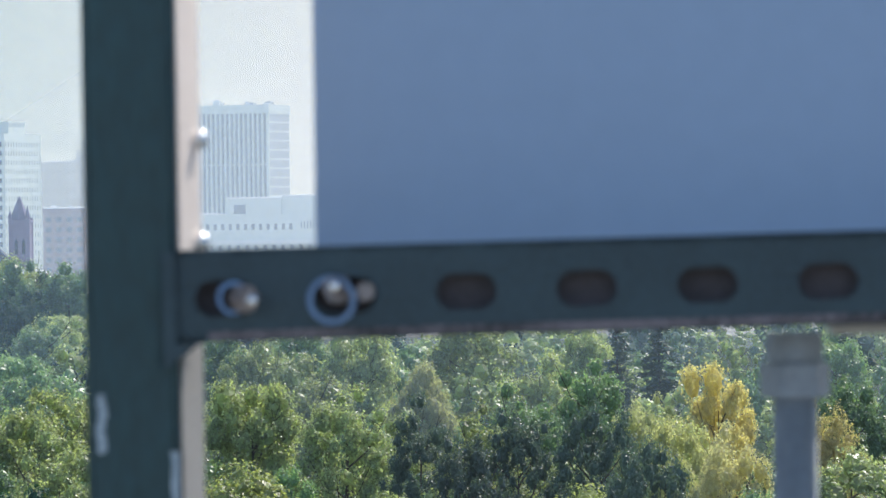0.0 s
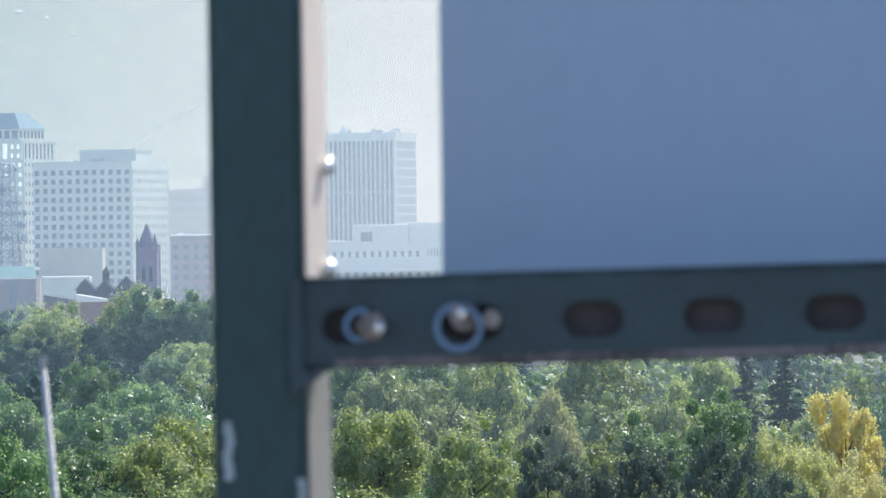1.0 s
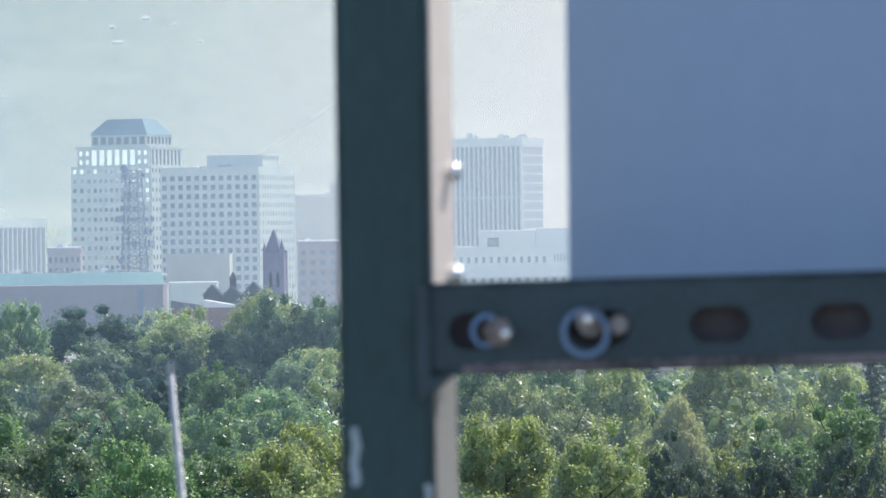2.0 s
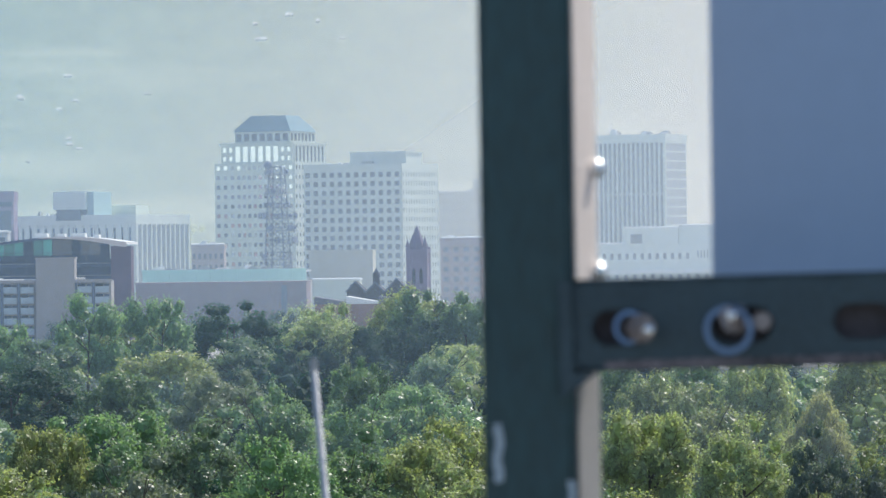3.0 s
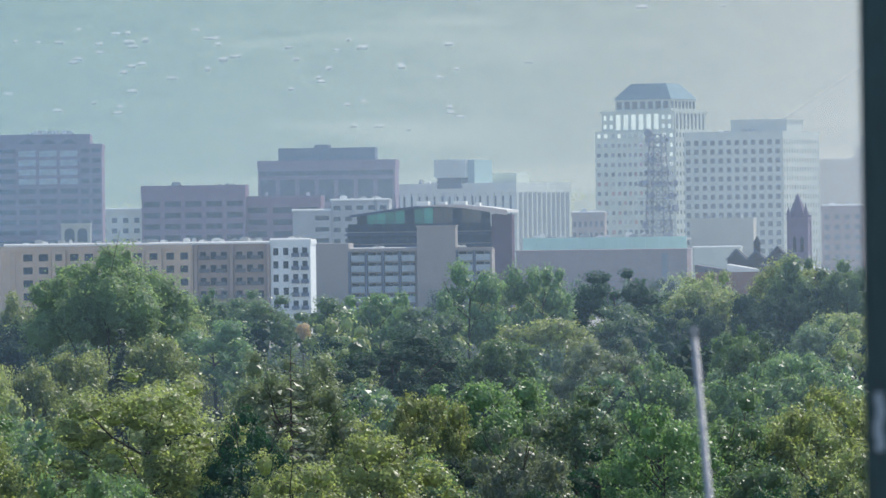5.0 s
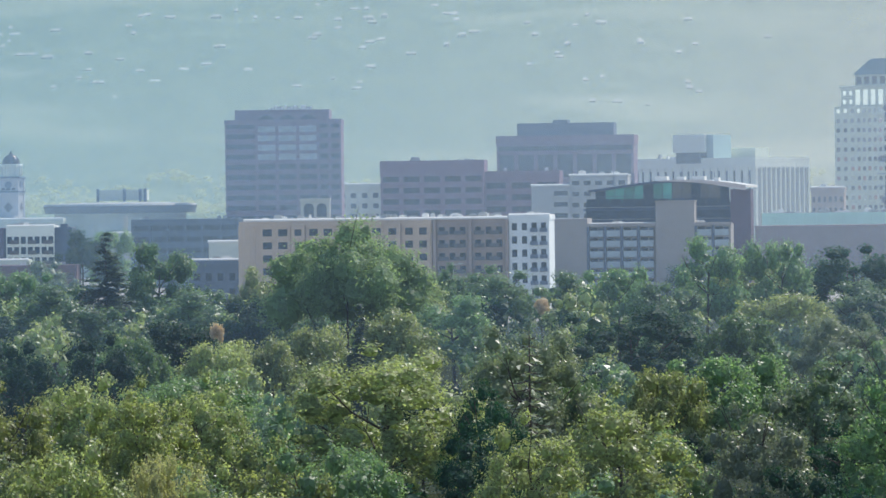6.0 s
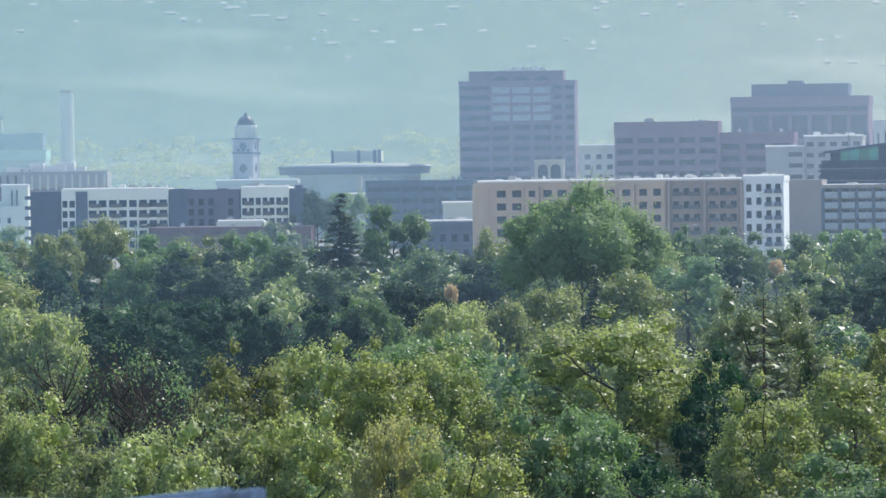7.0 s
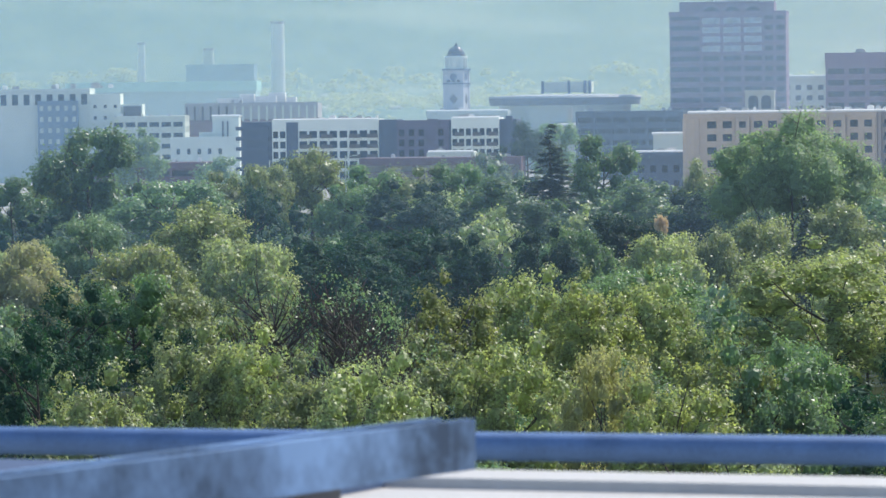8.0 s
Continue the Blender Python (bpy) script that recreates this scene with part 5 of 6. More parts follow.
# four grades: close trees, far trees, broad close crowns, and low trees that fill the gaps
for grade in range(4):
    for kind, (m, tall, wide, base, lobes, leaves, size, label) in KINDS.items():
        fine = None if kind == "sparse" else 1
        if kind in ("tall", "orange"):
            pass
        elif grade == 0:
            lobes, leaves, size = int(lobes * 1.5), int(leaves * 1.75), size * 1.08
        elif grade == 1:
            lobes, leaves, size = int(lobes * 0.85), int(leaves * 1.5), size * 1.25
        elif grade == 3:
            lobes, leaves, size, fine = int(lobes * 0.6), int(leaves * 0.8), size * 1.35, None if kind == "sparse" else 0
        elif kind in ("green", "olive", "dark", "silver"):
            lobes, leaves, size = int(lobes * 1.9), int(leaves * 3.2), size * 0.85
        else:
            continue
        for variant in range(1 if kind in ("orange", "tall") or grade == 2 else 3):
            rng = np.random.default_rng(100 + variant * 17 + len(TREES) + 50 * grade)
            crown = crown_leaves(rng, tall, wide * rng.uniform(0.94, 1.06), base, lobes, leaves, size, fine, (0.12, 0.22) if kind == "pine" else (0.25, 0.5) if kind == "orange" else (0.17, 0.34) if grade in (1, 3) or kind == "tall" else (0.12, 0.28), 0.16 if grade in (1, 3) else 0.26, 0.78 if kind == "tall" else 0.66 if grade in (1, 3) or kind == "orange" else 0.54)
            TREES.setdefault((kind, grade), []).append((trunk_mesh("trunk", rng, tall, base, wide, 54 if kind == "sparse" else 0 if kind == "orange" else 6), leaf_mesh("crown", crown, m), label))
    for variant in range(2):
        rng = np.random.default_rng(317 + variant)
        TREES.setdefault(("spruce", grade), []).append((trunk_mesh("trunk", rng, 21.0, 2, 1.1, 3), leaf_mesh("crown", spruce_leaves(rng, 17.0, 3.6), NEEDLE), "dark pointed spruce with drooping tiers"))
    TREES["fir", grade] = [(bare_conifer(rng, 17.0, 3.6), leaf_mesh("crown", spruce_leaves(rng, 17.0, 3.3, 15)[::7], LEAF_SILVER), "half-bare conifer with thin dark curved branches")]
MASTERS = {}


def plant(kind, bearing, dist, tall, wide, turn=0.0, variant=0):
    """A tree of a kind on the plan: bearing in degrees; distance, height and width in metres."""
    a = radians(bearing)
    grade = 2 if wide > 12 and dist < 640 and (kind, 2) in TREES else 3 if tall < 11.4 else 0 if dist < 430 else 1
    stock = TREES[kind, grade]
    key = (kind, grade, variant % len(stock))
    m = pose(dist * math.sin(a), dist * math.cos(a), 0, 0, 0, turn)
    if key not in MASTERS:
        trunk, leaves, label = stock[key[2]]
        ob = site("tree", 0, 0, 0, label, "tree", "trees of the park")
        part("trunk", trunk, None, ob)
        part("crown", leaves, None, ob)
        MASTERS[key] = ob
        ob.matrix_world = m
    else:
        ob = copy_thing(MASTERS[key], m)
    own_tall, own_wide = (23.5, 21.0) if kind == "tall" else (13.0, 2.6) if kind == "orange" else (17.0, 7.2) if kind in ("spruce", "fir") else (13.0, 10.0)
    ob.scale = (wide / own_wide, wide / own_wide, tall / own_tall)
    return ob


# the park from west to east: kind, bearing, distance, height, width
CLEARING_TREES = (
    ("green", -15.99, 366, 12.5, 4.5), ("green", -15.96, 883, 14.0, 12.8), ("pale", -15.85, 517, 13.0, 10.4), ("dark", -15.67, 339, 12.5, 7.6), ("dark", -15.41, 414, 12.5, 8.8), ("olive", -15.39, 910, 14.5, 15.2),
    ("green", -15.08, 629, 13.0, 11.2), ("olive", -15.08, 284, 12.5, 5.4), ("green", -15.07, 900, 22.0, 18.1), ("green", -14.58, 430, 12.5, 9.1), ("olive", -14.45, 501, 13.0, 10.1), ("green", -14.18, 826, 14.0, 18.4),
    ("olive", -14.02, 334, 12.5, 7.1), ("olive", -13.91, 422, 12.5, 7.1), ("olive", -13.81, 667, 13.5, 14.1), ("olive", -13.64, 915, 14.0, 9.2), ("olive", -13.30, 506, 13.0, 9.6), ("olive", -13.25, 332, 12.5, 5.6),
    ("dark", -13.23, 760, 13.5, 10.2), ("olive", -13.10, 910, 15.2, 10.2), ("sparse", -13.05, 412, 13.0, 8.7), ("olive", -12.71, 300, 12.0, 5.0), ("olive", -12.58, 930, 17.6, 14.5), ("sparse", -12.35, 423, 13.0, 9.4),
)
CITY_EDGE_TREES = (
    ("dark", -12.21, 517, 13.0, 13.8), ("green", -12.11, 831, 13.5, 13.0), ("sparse", -12.03, 391, 13.0, 4.8), ("olive", -11.98, 293, 12.5, 4.3), ("sparse", -11.71, 357, 12.5, 6.4), ("dark", -11.70, 532, 13.5, 16.0),
    ("dark", -11.47, 795, 14.0, 16.9), ("olive", -11.21, 312, 12.5, 5.9), ("olive", -11.07, 397, 13.0, 7.5), ("dark", -10.81, 525, 13.0, 10.0), ("green", -10.45, 816, 14.0, 17.3), ("olive", -10.37, 311, 12.5, 5.5),
    ("olive", -10.17, 417, 13.0, 8.4), ("dark", -9.97, 549, 13.0, 8.6), ("green", -9.55, 577, 12.0, 7.7), ("olive", -9.44, 403, 13.0, 7.6), ("green", -9.30, 935, 19.3, 14.0), ("pale", -9.32, 295, 12.5, 4.3),
    ("dark", -9.04, 598, 13.0, 10.7), ("green", -8.98, 420, 13.0, 12.7), ("green", -8.84, 812, 13.0, 18.1), ("olive", -8.83, 414, 13.0, 7.8), ("orange", -8.63, 592, 13.0, 1.6),
)
GROVE_TREES = (
    ("olive", -8.60, 550, 12.0, 9.2), ("olive", -8.52, 288, 12.0, 3.9), ("olive", -8.17, 885, 15.4, 7.9), ("dark", -8.08, 738, 13.0, 13.2), ("olive", -7.99, 568, 12.0, 7.6), ("olive", -7.88, 296, 13.0, 8.2),
    ("green", -7.51, 718, 12.5, 8.8), ("olive", -7.48, 590, 12.5, 9.2), ("green", -7.47, 295, 13.0, 7.9), ("spruce", -7.01, 531, 16.0, 5.9), ("olive", -6.75, 421, 14.5, 15.5), ("olive", -6.61, 654, 13.0, 11.7),
    ("olive", -6.39, 807, 13.5, 11.7), ("green", -6.03, 890, 15.4, 8.9), ("green", -5.94, 739, 13.0, 14.0), ("dark", -5.60, 405, 12.5, 5.4), ("green", -5.49, 945, 14.2, 16.9), ("silver", -5.13, 446, 15.6, 11.5),
    ("fir", -5.10, 430, 16.6, 7.4), ("olive", -5.10, 352, 12.0, 4.7), ("orange", -4.94, 711, 13.0, 2.4), ("green", -4.64, 449, 12.0, 5.5), ("green", -4.56, 880, 14.1, 14.7), ("green", -4.08, 865, 14.9, 12.5),
)
PARK_TREES = (
    ("olive", -4.07, 375, 13.0, 9.6), ("dark", -3.93, 609, 14.0, 17.7), ("green", -3.57, 831, 13.0, 13.0), ("olive", -3.56, 459, 11.5, 4.6), ("green", -3.09, 870, 19.7, 12.6), ("green", -2.91, 466, 12.5, 10.9),
    ("green", -2.75, 622, 12.5, 10.4), ("olive", -2.61, 945, 15.2, 14.8), ("silver", -2.47, 350, 13.0, 8.6), ("green", -2.26, 880, 18.9, 8.8), ("olive", -2.17, 721, 13.0, 14.5), ("green", -1.86, 429, 13.0, 9.1),
    ("silver", -1.60, 616, 12.5, 11.7), ("dark", -1.46, 945, 17.3, 19.0), ("green", -1.37, 820, 13.0, 13.7), ("green", -0.93, 474, 14.0, 9.0), ("green", -0.91, 388, 13.0, 8.7), ("dark", -0.48, 802, 13.0, 10.7),
    ("olive", -0.44, 895, 16.0, 15.0), ("olive", -0.37, 920, 17.1, 10.3), ("green", -0.18, 410, 13.0, 10.1), ("green", -0.06, 651, 13.0, 7.3), ("green", 0.06, 482, 13.0, 9.2), ("dark", 0.09, 860, 13.9, 10.6),
)
AVENUE_TREES = (
    ("green", 0.12, 615, 13.0, 8.9), ("dark", 0.20, 872, 13.5, 8.8), ("olive", 0.52, 910, 19.7, 15.2), ("green", 0.62, 890, 19.7, 12.9), ("dark", 0.65, 870, 15.2, 10.7), ("green", 0.67, 530, 13.0, 10.1),
    ("dark", 0.80, 920, 14.2, 15.4), ("olive", 0.82, 413, 13.0, 8.8), ("green", 0.87, 706, 13.0, 10.2), ("olive", 1.05, 728, 13.0, 11.4), ("olive", 1.07, 344, 13.0, 6.1), ("green", 1.10, 910, 18.3, 14.2),
    ("olive", 1.11, 421, 13.0, 8.0), ("green", 1.19, 890, 18.6, 11.9), ("olive", 1.25, 743, 13.0, 9.9), ("green", 2.96, 578, 13.5, 7.1), ("olive", 3.27, 434, 13.0, 8.7), ("olive", 3.31, 528, 14.0, 6.5),
    ("green", 3.86, 594, 13.5, 8.0), ("olive", 3.89, 489, 13.5, 7.1), ("olive", 4.30, 418, 13.0, 8.4), ("olive", 4.50, 570, 14.0, 8.3), ("pine", 5.13, 401, 13.0, 6.3), ("pale", 5.16, 483, 13.0, 6.5),
)
YARD_TREES = (
    ("pine", 5.63, 333, 12.5, 5.2), ("olive", 5.71, 620, 13.5, 11.1), ("olive", 5.92, 382, 12.5, 6.4), ("pine", 6.27, 362, 13.0, 6.5), ("green", 6.31, 428, 13.0, 7.2), ("olive", 6.54, 505, 13.0, 6.8),
    ("olive", 7.05, 577, 14.0, 6.4), ("green", 7.08, 460, 13.5, 6.7), ("pine", 7.20, 355, 13.5, 5.6), ("spruce", 7.41, 524, 17.0, 7.0), ("pale", 7.68, 399, 12.5, 5.8), ("pine", 7.74, 324, 12.5, 5.4),
    ("spruce", 7.86, 536, 17.0, 7.8), ("pale", 8.06, 364, 12.0, 5.7), ("yellow", 8.52, 445, 13.6, 7.0), ("yellow", 8.64, 347, 12.5, 5.8), ("yellow", 9.69, 382, 13.0, 3.8), ("green", 9.86, 544, 14.0, 7.9),
    ("green", 10.01, 423, 13.0, 7.1),
)
# trees that stand out against the city
OUTSTANDING_TREES = (
    ("tall", -7.15, 682, 23.8, 23.5), ("spruce", -9.86, 900, 21.3, 14.0), ("green", -11.95, 955, 14.3, 13.0), ("olive", -11.4, 962, 13.8, 14.0), ("green", -10.85, 966, 14.4, 13.0), ("dark", -10.13, 1400, 19.5, 15.0), ("green", -9.85, 1420, 18.9, 13.0),
    ("green", -14.53, 1300, 19.4, 15.0), ("green", -13.6, 1060, 15.0, 14.0), ("dark", -12.9, 1120, 14.0, 13.0), ("green", -10.55, 1080, 15.0, 13.0), ("dark", -3.35, 1020, 13.0, 12.0), ("green", -0.9, 985, 13.0, 12.0),
)
rng = random.Random(11)
planted = []
for row in CLEARING_TREES + CITY_EDGE_TREES + GROVE_TREES + PARK_TREES + AVENUE_TREES + YARD_TREES + OUTSTANDING_TREES:
    kind, bearing, dist, tall, wide = row
    if kind not in ("orange", "spruce", "fir"):
        wide = max(wide, tall * (0.46 if kind in ("pine", "yellow", "pale") else 0.62))
    plant(kind, bearing, dist, tall * 1.05, wide * (1.08 if kind != "tall" else 1.0), rng.uniform(0, 360), rng.randrange(3))
    planted.append((bearing, dist, tall, wide))
# lower trees that fill the park between them
shrubs = {"g": [], "d": []}
middle = {"g": [], "o": [], "d": []}
dist = 216.0
while dist < 690:
    step = 8.0 + dist * 0.020
    bearing = -17.5 + rng.uniform(0, 1.2)
    while bearing < 11.8:
        d = dist + rng.uniform(-0.4, 0.4) * step
        kind = rng.choices(("green", "olive", "dark", "sparse"), (34, 30 if d < 320 else 14, 34, 8 if d < 320 else 1))[0]
        if bearing > 2.0 and kind in ("dark", "sparse"):
            kind = "olive"
        # the dark leaf colour stands in for a shaded hollow here
        if bearing < -14.2 and 280 < d < 430:
            kind = "dark"
        tall = rng.uniform(7.6, 10.6)
        wide = tall * rng.uniform(0.72, 0.98)
        free = not (-13.4 < bearing < -10.9 and 335 < d < 525) and all(abs(bearing - b_) * 0.01745 * d > (wide + w_) * 0.30 or abs(d - d_) > 9 for b_, d_, t_, w_ in planted)
        if free and d < 470:
            plant(kind, bearing, d, tall, wide, rng.uniform(0, 360), rng.randrange(3))
        elif free:
            a = radians(bearing)
            middle[{"green": "g", "dark": "d"}.get(kind, "o")].append((d * math.sin(a), d * math.cos(a), 0, tall * 1.05, wide * 1.15))
        bearing += math.degrees(rng.uniform(10.0, 16.0) / dist)
    for k in range(int(math.radians(31) * dist / 40.0)):
        a, d = radians(rng.uniform(-18.5, 12.5)), dist + rng.uniform(0, 1.6) * step
        tall = rng.uniform(3.0, 6.0)
        shrubs[rng.choice("gddd")].append((d * math.sin(a), d * math.cos(a), -0.4, tall, tall * rng.uniform(1.4, 2.2)))
    dist += step * 2.2


def woods(name, material, rows, label, size, per, seed, lobes=30, fine=0):
    """Far trees nobody could count, each a crown of boughs, as one mesh."""
    g = np.random.default_rng(seed)
    protos = [crown_leaves(g, 1.0, 0.5, 0.10, lobes, per, size, fine) for _ in range(6)]
    out = []
    for x, y, z, tall, wide in rows:
        q = protos[g.integers(0, 6)].copy()
        a = g.uniform(0, 6.28)
        c, s = math.cos(a), math.sin(a)
        q = np.stack([(q[..., 0] * c - q[..., 1] * s) * wide + x, (q[..., 0] * s + q[..., 1] * c) * wide + y, q[..., 2] * tall + z], axis=-1)
        out.append(q)
    tagged(new(name, leaf_mesh(name, np.concatenate(out), material)), label, "trees", kind="stuff")


# all bushes take the dark leaf colour, painting in shade between the crowns
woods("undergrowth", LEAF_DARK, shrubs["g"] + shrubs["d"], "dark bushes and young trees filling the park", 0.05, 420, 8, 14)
woods("woods", LEAF_GREEN, middle["g"], "green broadleaf trees in the middle of the park", 0.023, 880, 11)
woods("woods", LEAF_OLIVE, middle["o"], "yellow-green broadleaf trees in the middle of the park", 0.023, 880, 12)
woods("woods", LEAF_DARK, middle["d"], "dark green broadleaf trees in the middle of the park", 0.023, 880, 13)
groups = {"g": [], "o": [], "d": []}
dist = 690.0
while dist < 1560:
    step = 19 + dist * 0.011
    bearing = -18.5
    while bearing < 12.5:
        d = dist + rng.uniform(-0.5, 0.5) * step
        far = 1100 if bearing > 8 else 1500 if bearing > -2.4 else 1130 if bearing < -13.2 else 1060
        if d < far:
            a = radians(bearing)
            tall = rng.uniform(9, 13.0) - (1.5 if d > 1000 and bearing < -2.4 else 0)
            groups[rng.choice("ggoodd" if d < 900 else "gggod")].append((d * math.sin(a), d * math.cos(a), 0, tall, tall * rng.uniform(0.85, 1.25)))
        bearing += math.degrees(step * rng.uniform(0.6, 1.2) / dist)
    dist += step * 1.6
woods("woods", LEAF_GREEN, groups["g"], "green broadleaf trees massed before the city", 0.028, 500, 1, 24)
woods("woods", LEAF_OLIVE, groups["o"], "yellow-green broadleaf trees massed before the city", 0.028, 500, 2, 24)
woods("woods", LEAF_DARK, groups["d"], "dark green broadleaf trees massed before the city", 0.028, 500, 3, 24)
far = []
for _ in range(2600):
    a, d = radians(rng.uniform(-19, 11)), 2445 + 350 * rng.random() ** 0.9
    x, y = d * math.sin(a), d * math.cos(a)
    tall = rng.uniform(3.5, 8.5)
    far.append((x, y, max(hill_height(x, y), 0) - 1, tall, tall * rng.uniform(1.1, 2.0)))
woods("woods", LEAF_FAR, far, "yellow-green trees on the far foothills, sunlight put in their colour", 0.11, 110, 4, 7, None)
# pale houses scattered over the slope, their roofs tilted down the hill
bm = bmesh.new()
centres = [(rng.uniform(-17.5, -3), rng.gauss(3090, 40)) for _ in range(30)] + [(rng.uniform(-19, 10), rng.uniform(2720, 3240)) for _ in range(16)] + [(rng.uniform(-6.5, 3.5), rng.uniform(2560, 2740)) for _ in range(40)] + [(rng.uniform(-18, -6), rng.uniform(2540, 2640)) for _ in range(14)]
for k in range(380):
    az, d = rng.choice(centres)
    az, d = az + rng.gauss(0, 0.8), min(max(d + rng.gauss(0, 26), 2500), 3300)
    a = radians(az)
    x, y = d * math.sin(a), d * math.cos(a)
    z, w, h = hill_height(x, y), rng.uniform(1.2, 3.8), rng.uniform(0.9, 1.7)
    z += rng.uniform(-0.5, 0.2)
    box(bm, x - w, x + w, y - 1.5, y + 3, z - 5, z + 0.5)
    v = [bm.verts.new(p) for p in ((x - w * 1.1, y - 1.7, z + 0.5), (x + w * 1.1, y - 1.7, z + 0.5), (x + w * 0.8, y + 1.5, z + 0.5 + h), (x - w * 0.8, y + 1.5, z + 0.5 + h))]
    bm.faces.new(v)
tagged(new("hillside_houses", mesh_of("hillside_houses", bm, surface("pale_house", (0.46, 0.47, 0.44), vary=0.4, scale=0.02))), "pale houses scattered over the hazy mountainside", "houses", kind="stuff")


def lamp_post(bearing, dist, tall):
    """A slim street lamp with an arm and a flat head."""
    a = radians(bearing)
    ob = site("street_lamp", dist * math.sin(a), dist * math.cos(a), 0, "slim pale street lamp among the trees", "street lamp", "street lamps")
    bm = bmesh.new()
    tube(bm, (0, 0, 0), (0, 0, tall), 0.16, 0.10, 8)
    part("pole", bm, PALE, ob)
    bm = bmesh.new()
    tube(bm, (0, 0, tall - 0.3), (1.5, 0, tall), 0.07, 0.06, 6)
    part("arm", bm, PALE, ob)
    blocks("head", PALE, ob, (1.3, 2.1, -0.2, 0.2, tall - 0.08, tall + 0.10))


lamp_post(-12.19, 905, 17.5)
lamp_post(-13.05, 1180, 13.5)
lamp_post(-5.95, 1150, 13.0)


# ---- the roof that the camera stands on ----
ROOF = 26.6
bm = bmesh.new()
box(bm, -9, 9, -16, 3.6, ROOF - 0.4, ROOF)
tagged(new("floor", mesh_of("floor", bm, GRAVEL)), "flat gravelled roof", "roof", kind="structure")
host = site("own_building", 0, 0, 0, "plain tall building that carries the roof", "building")
blocks("wall", GREY, host, (-9, 9, -16, 3.6, 0, ROOF - 0.4))
wall = site("parapet", -0.45, 4.21, -12.4, "grey parapet wall with a white metal coping", "wall")
tagged(wall, kind="structure")
blocks("upstand", GREY, wall, (-9, 8, -0.42, -0.06, 22.0, 27.631))
for i in range(6):
    bm = bmesh.new()
    x0 = -9 + i * 2.83
    prism_y = [(0.0, 27.55), (0.0, 27.677), (-0.10, 27.677), (-0.104, 27.668), (-0.5, 27.668), (-0.5, 27.632), (-0.02, 27.632), (-0.02, 27.55)]
    ends = [[bm.verts.new((x, y, z)) for y, z in prism_y] for x in (x0 + 0.003, x0 + 2.827)]
    for k in range(8):
        bm.faces.new((ends[0][k], ends[0][(k + 1) % 8], ends[1][(k + 1) % 8], ends[1][k]))
    for ring in ends:
        bm.faces.new(ring)
    bmesh.ops.recalc_face_normals(bm, faces=bm.faces[:])
    bmesh.ops.bevel(bm, geom=[e for e in bm.edges if e.calc_length() > 1], offset=0.0015, segments=2, affect="EDGES")
    part("coping", bm, COPING, wall, "white sheet-metal coping")
# dark blue sheet laid where the coping lies in shade
blocks("coping_shade", COPESHADE, wall, (-2.2, -0.415, -0.49, -0.035, 27.6685, 27.681), label="blue-grey sheet standing in for shade on the coping")


def slotted_face(bm, length, pitch, first, high, slot_w, slot_h, thick):
    """The face of a strut channel: a plate with rounded slots cut through."""
    n = 24
    count = int(length / pitch)
    for k in range(count):
        cx = first + k * pitch
        ring, rim = [], []
        corner = math.atan2(high, pitch)
        angles = [math.tau * i / n for i in range(n)]
        for turn in (corner, math.pi - corner, math.pi + corner, math.tau - corner):
            near = min(range(n), key=lambda i: abs(angles[i] - turn))
            angles[near] = turn
        for a in angles:
            dx, dz = math.cos(a), math.sin(a)
            r = slot_h / 2
            ring.append((cx + dx * r + math.copysign(slot_w / 2 - r, dx), dz * r - 0.0012))
            s = 1 / max(abs(dx) / (pitch / 2), abs(dz) / (high / 2))
            rim.append((max(cx + dx * s, -0.0009), dz * s))
        for depth in (0, thick):
            a = [bm.verts.new((x, depth, z)) for x, z in ring]
            b = [bm.verts.new((x, depth, z)) for x, z in rim]
            for i in range(n):
                j = (i + 1) % n
                bm.faces.new((a[i], a[j], b[j], b[i]))
            if depth == 0:
                front = a
            else:
                for i in range(n):
                    j = (i + 1) % n
                    bm.faces.new((front[j], front[i], a[i], a[j]))


frame_ = site("panel_rack", 0.0, 0.0, 0.0, "dark green steel post with a slotted strut channel bolted to it", "solar rack")
# upright post
bm = bmesh.new()
box(bm, -0.0197, 0.0197, -0.0185, 0.0185, 0, 2.55)
bmesh.ops.bevel(bm, geom=[e for e in bm.edges if abs(e.verts[0].co.z - e.verts[1].co.z) > 1], offset=0.0035, segments=3, affect="EDGES")
post = part("post", bm, GREENPAINT, frame_, "dark green painted square steel post")
post.matrix_local = pose(0.0757, 2.1675, ROOF, 0, -0.15, -1.9)
blocks("base_plate", GREENPAINT, frame_, (0.0, 0.15, 2.09, 2.24, ROOF, ROOF + 0.012))
# one channel in two tones: the lower half greyed to stand in for shade
for z0, z1, paint in ((0, 1.366, FLANKSHADED), (1.3662, 2.55, FLANK)):
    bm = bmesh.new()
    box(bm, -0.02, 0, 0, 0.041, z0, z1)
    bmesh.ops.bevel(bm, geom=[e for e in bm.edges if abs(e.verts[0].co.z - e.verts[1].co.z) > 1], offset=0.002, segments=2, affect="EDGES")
    side = part("side_channel", bm, paint, frame_, "flank channel, pale above and greyed for shade below")
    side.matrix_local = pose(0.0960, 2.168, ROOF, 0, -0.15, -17)
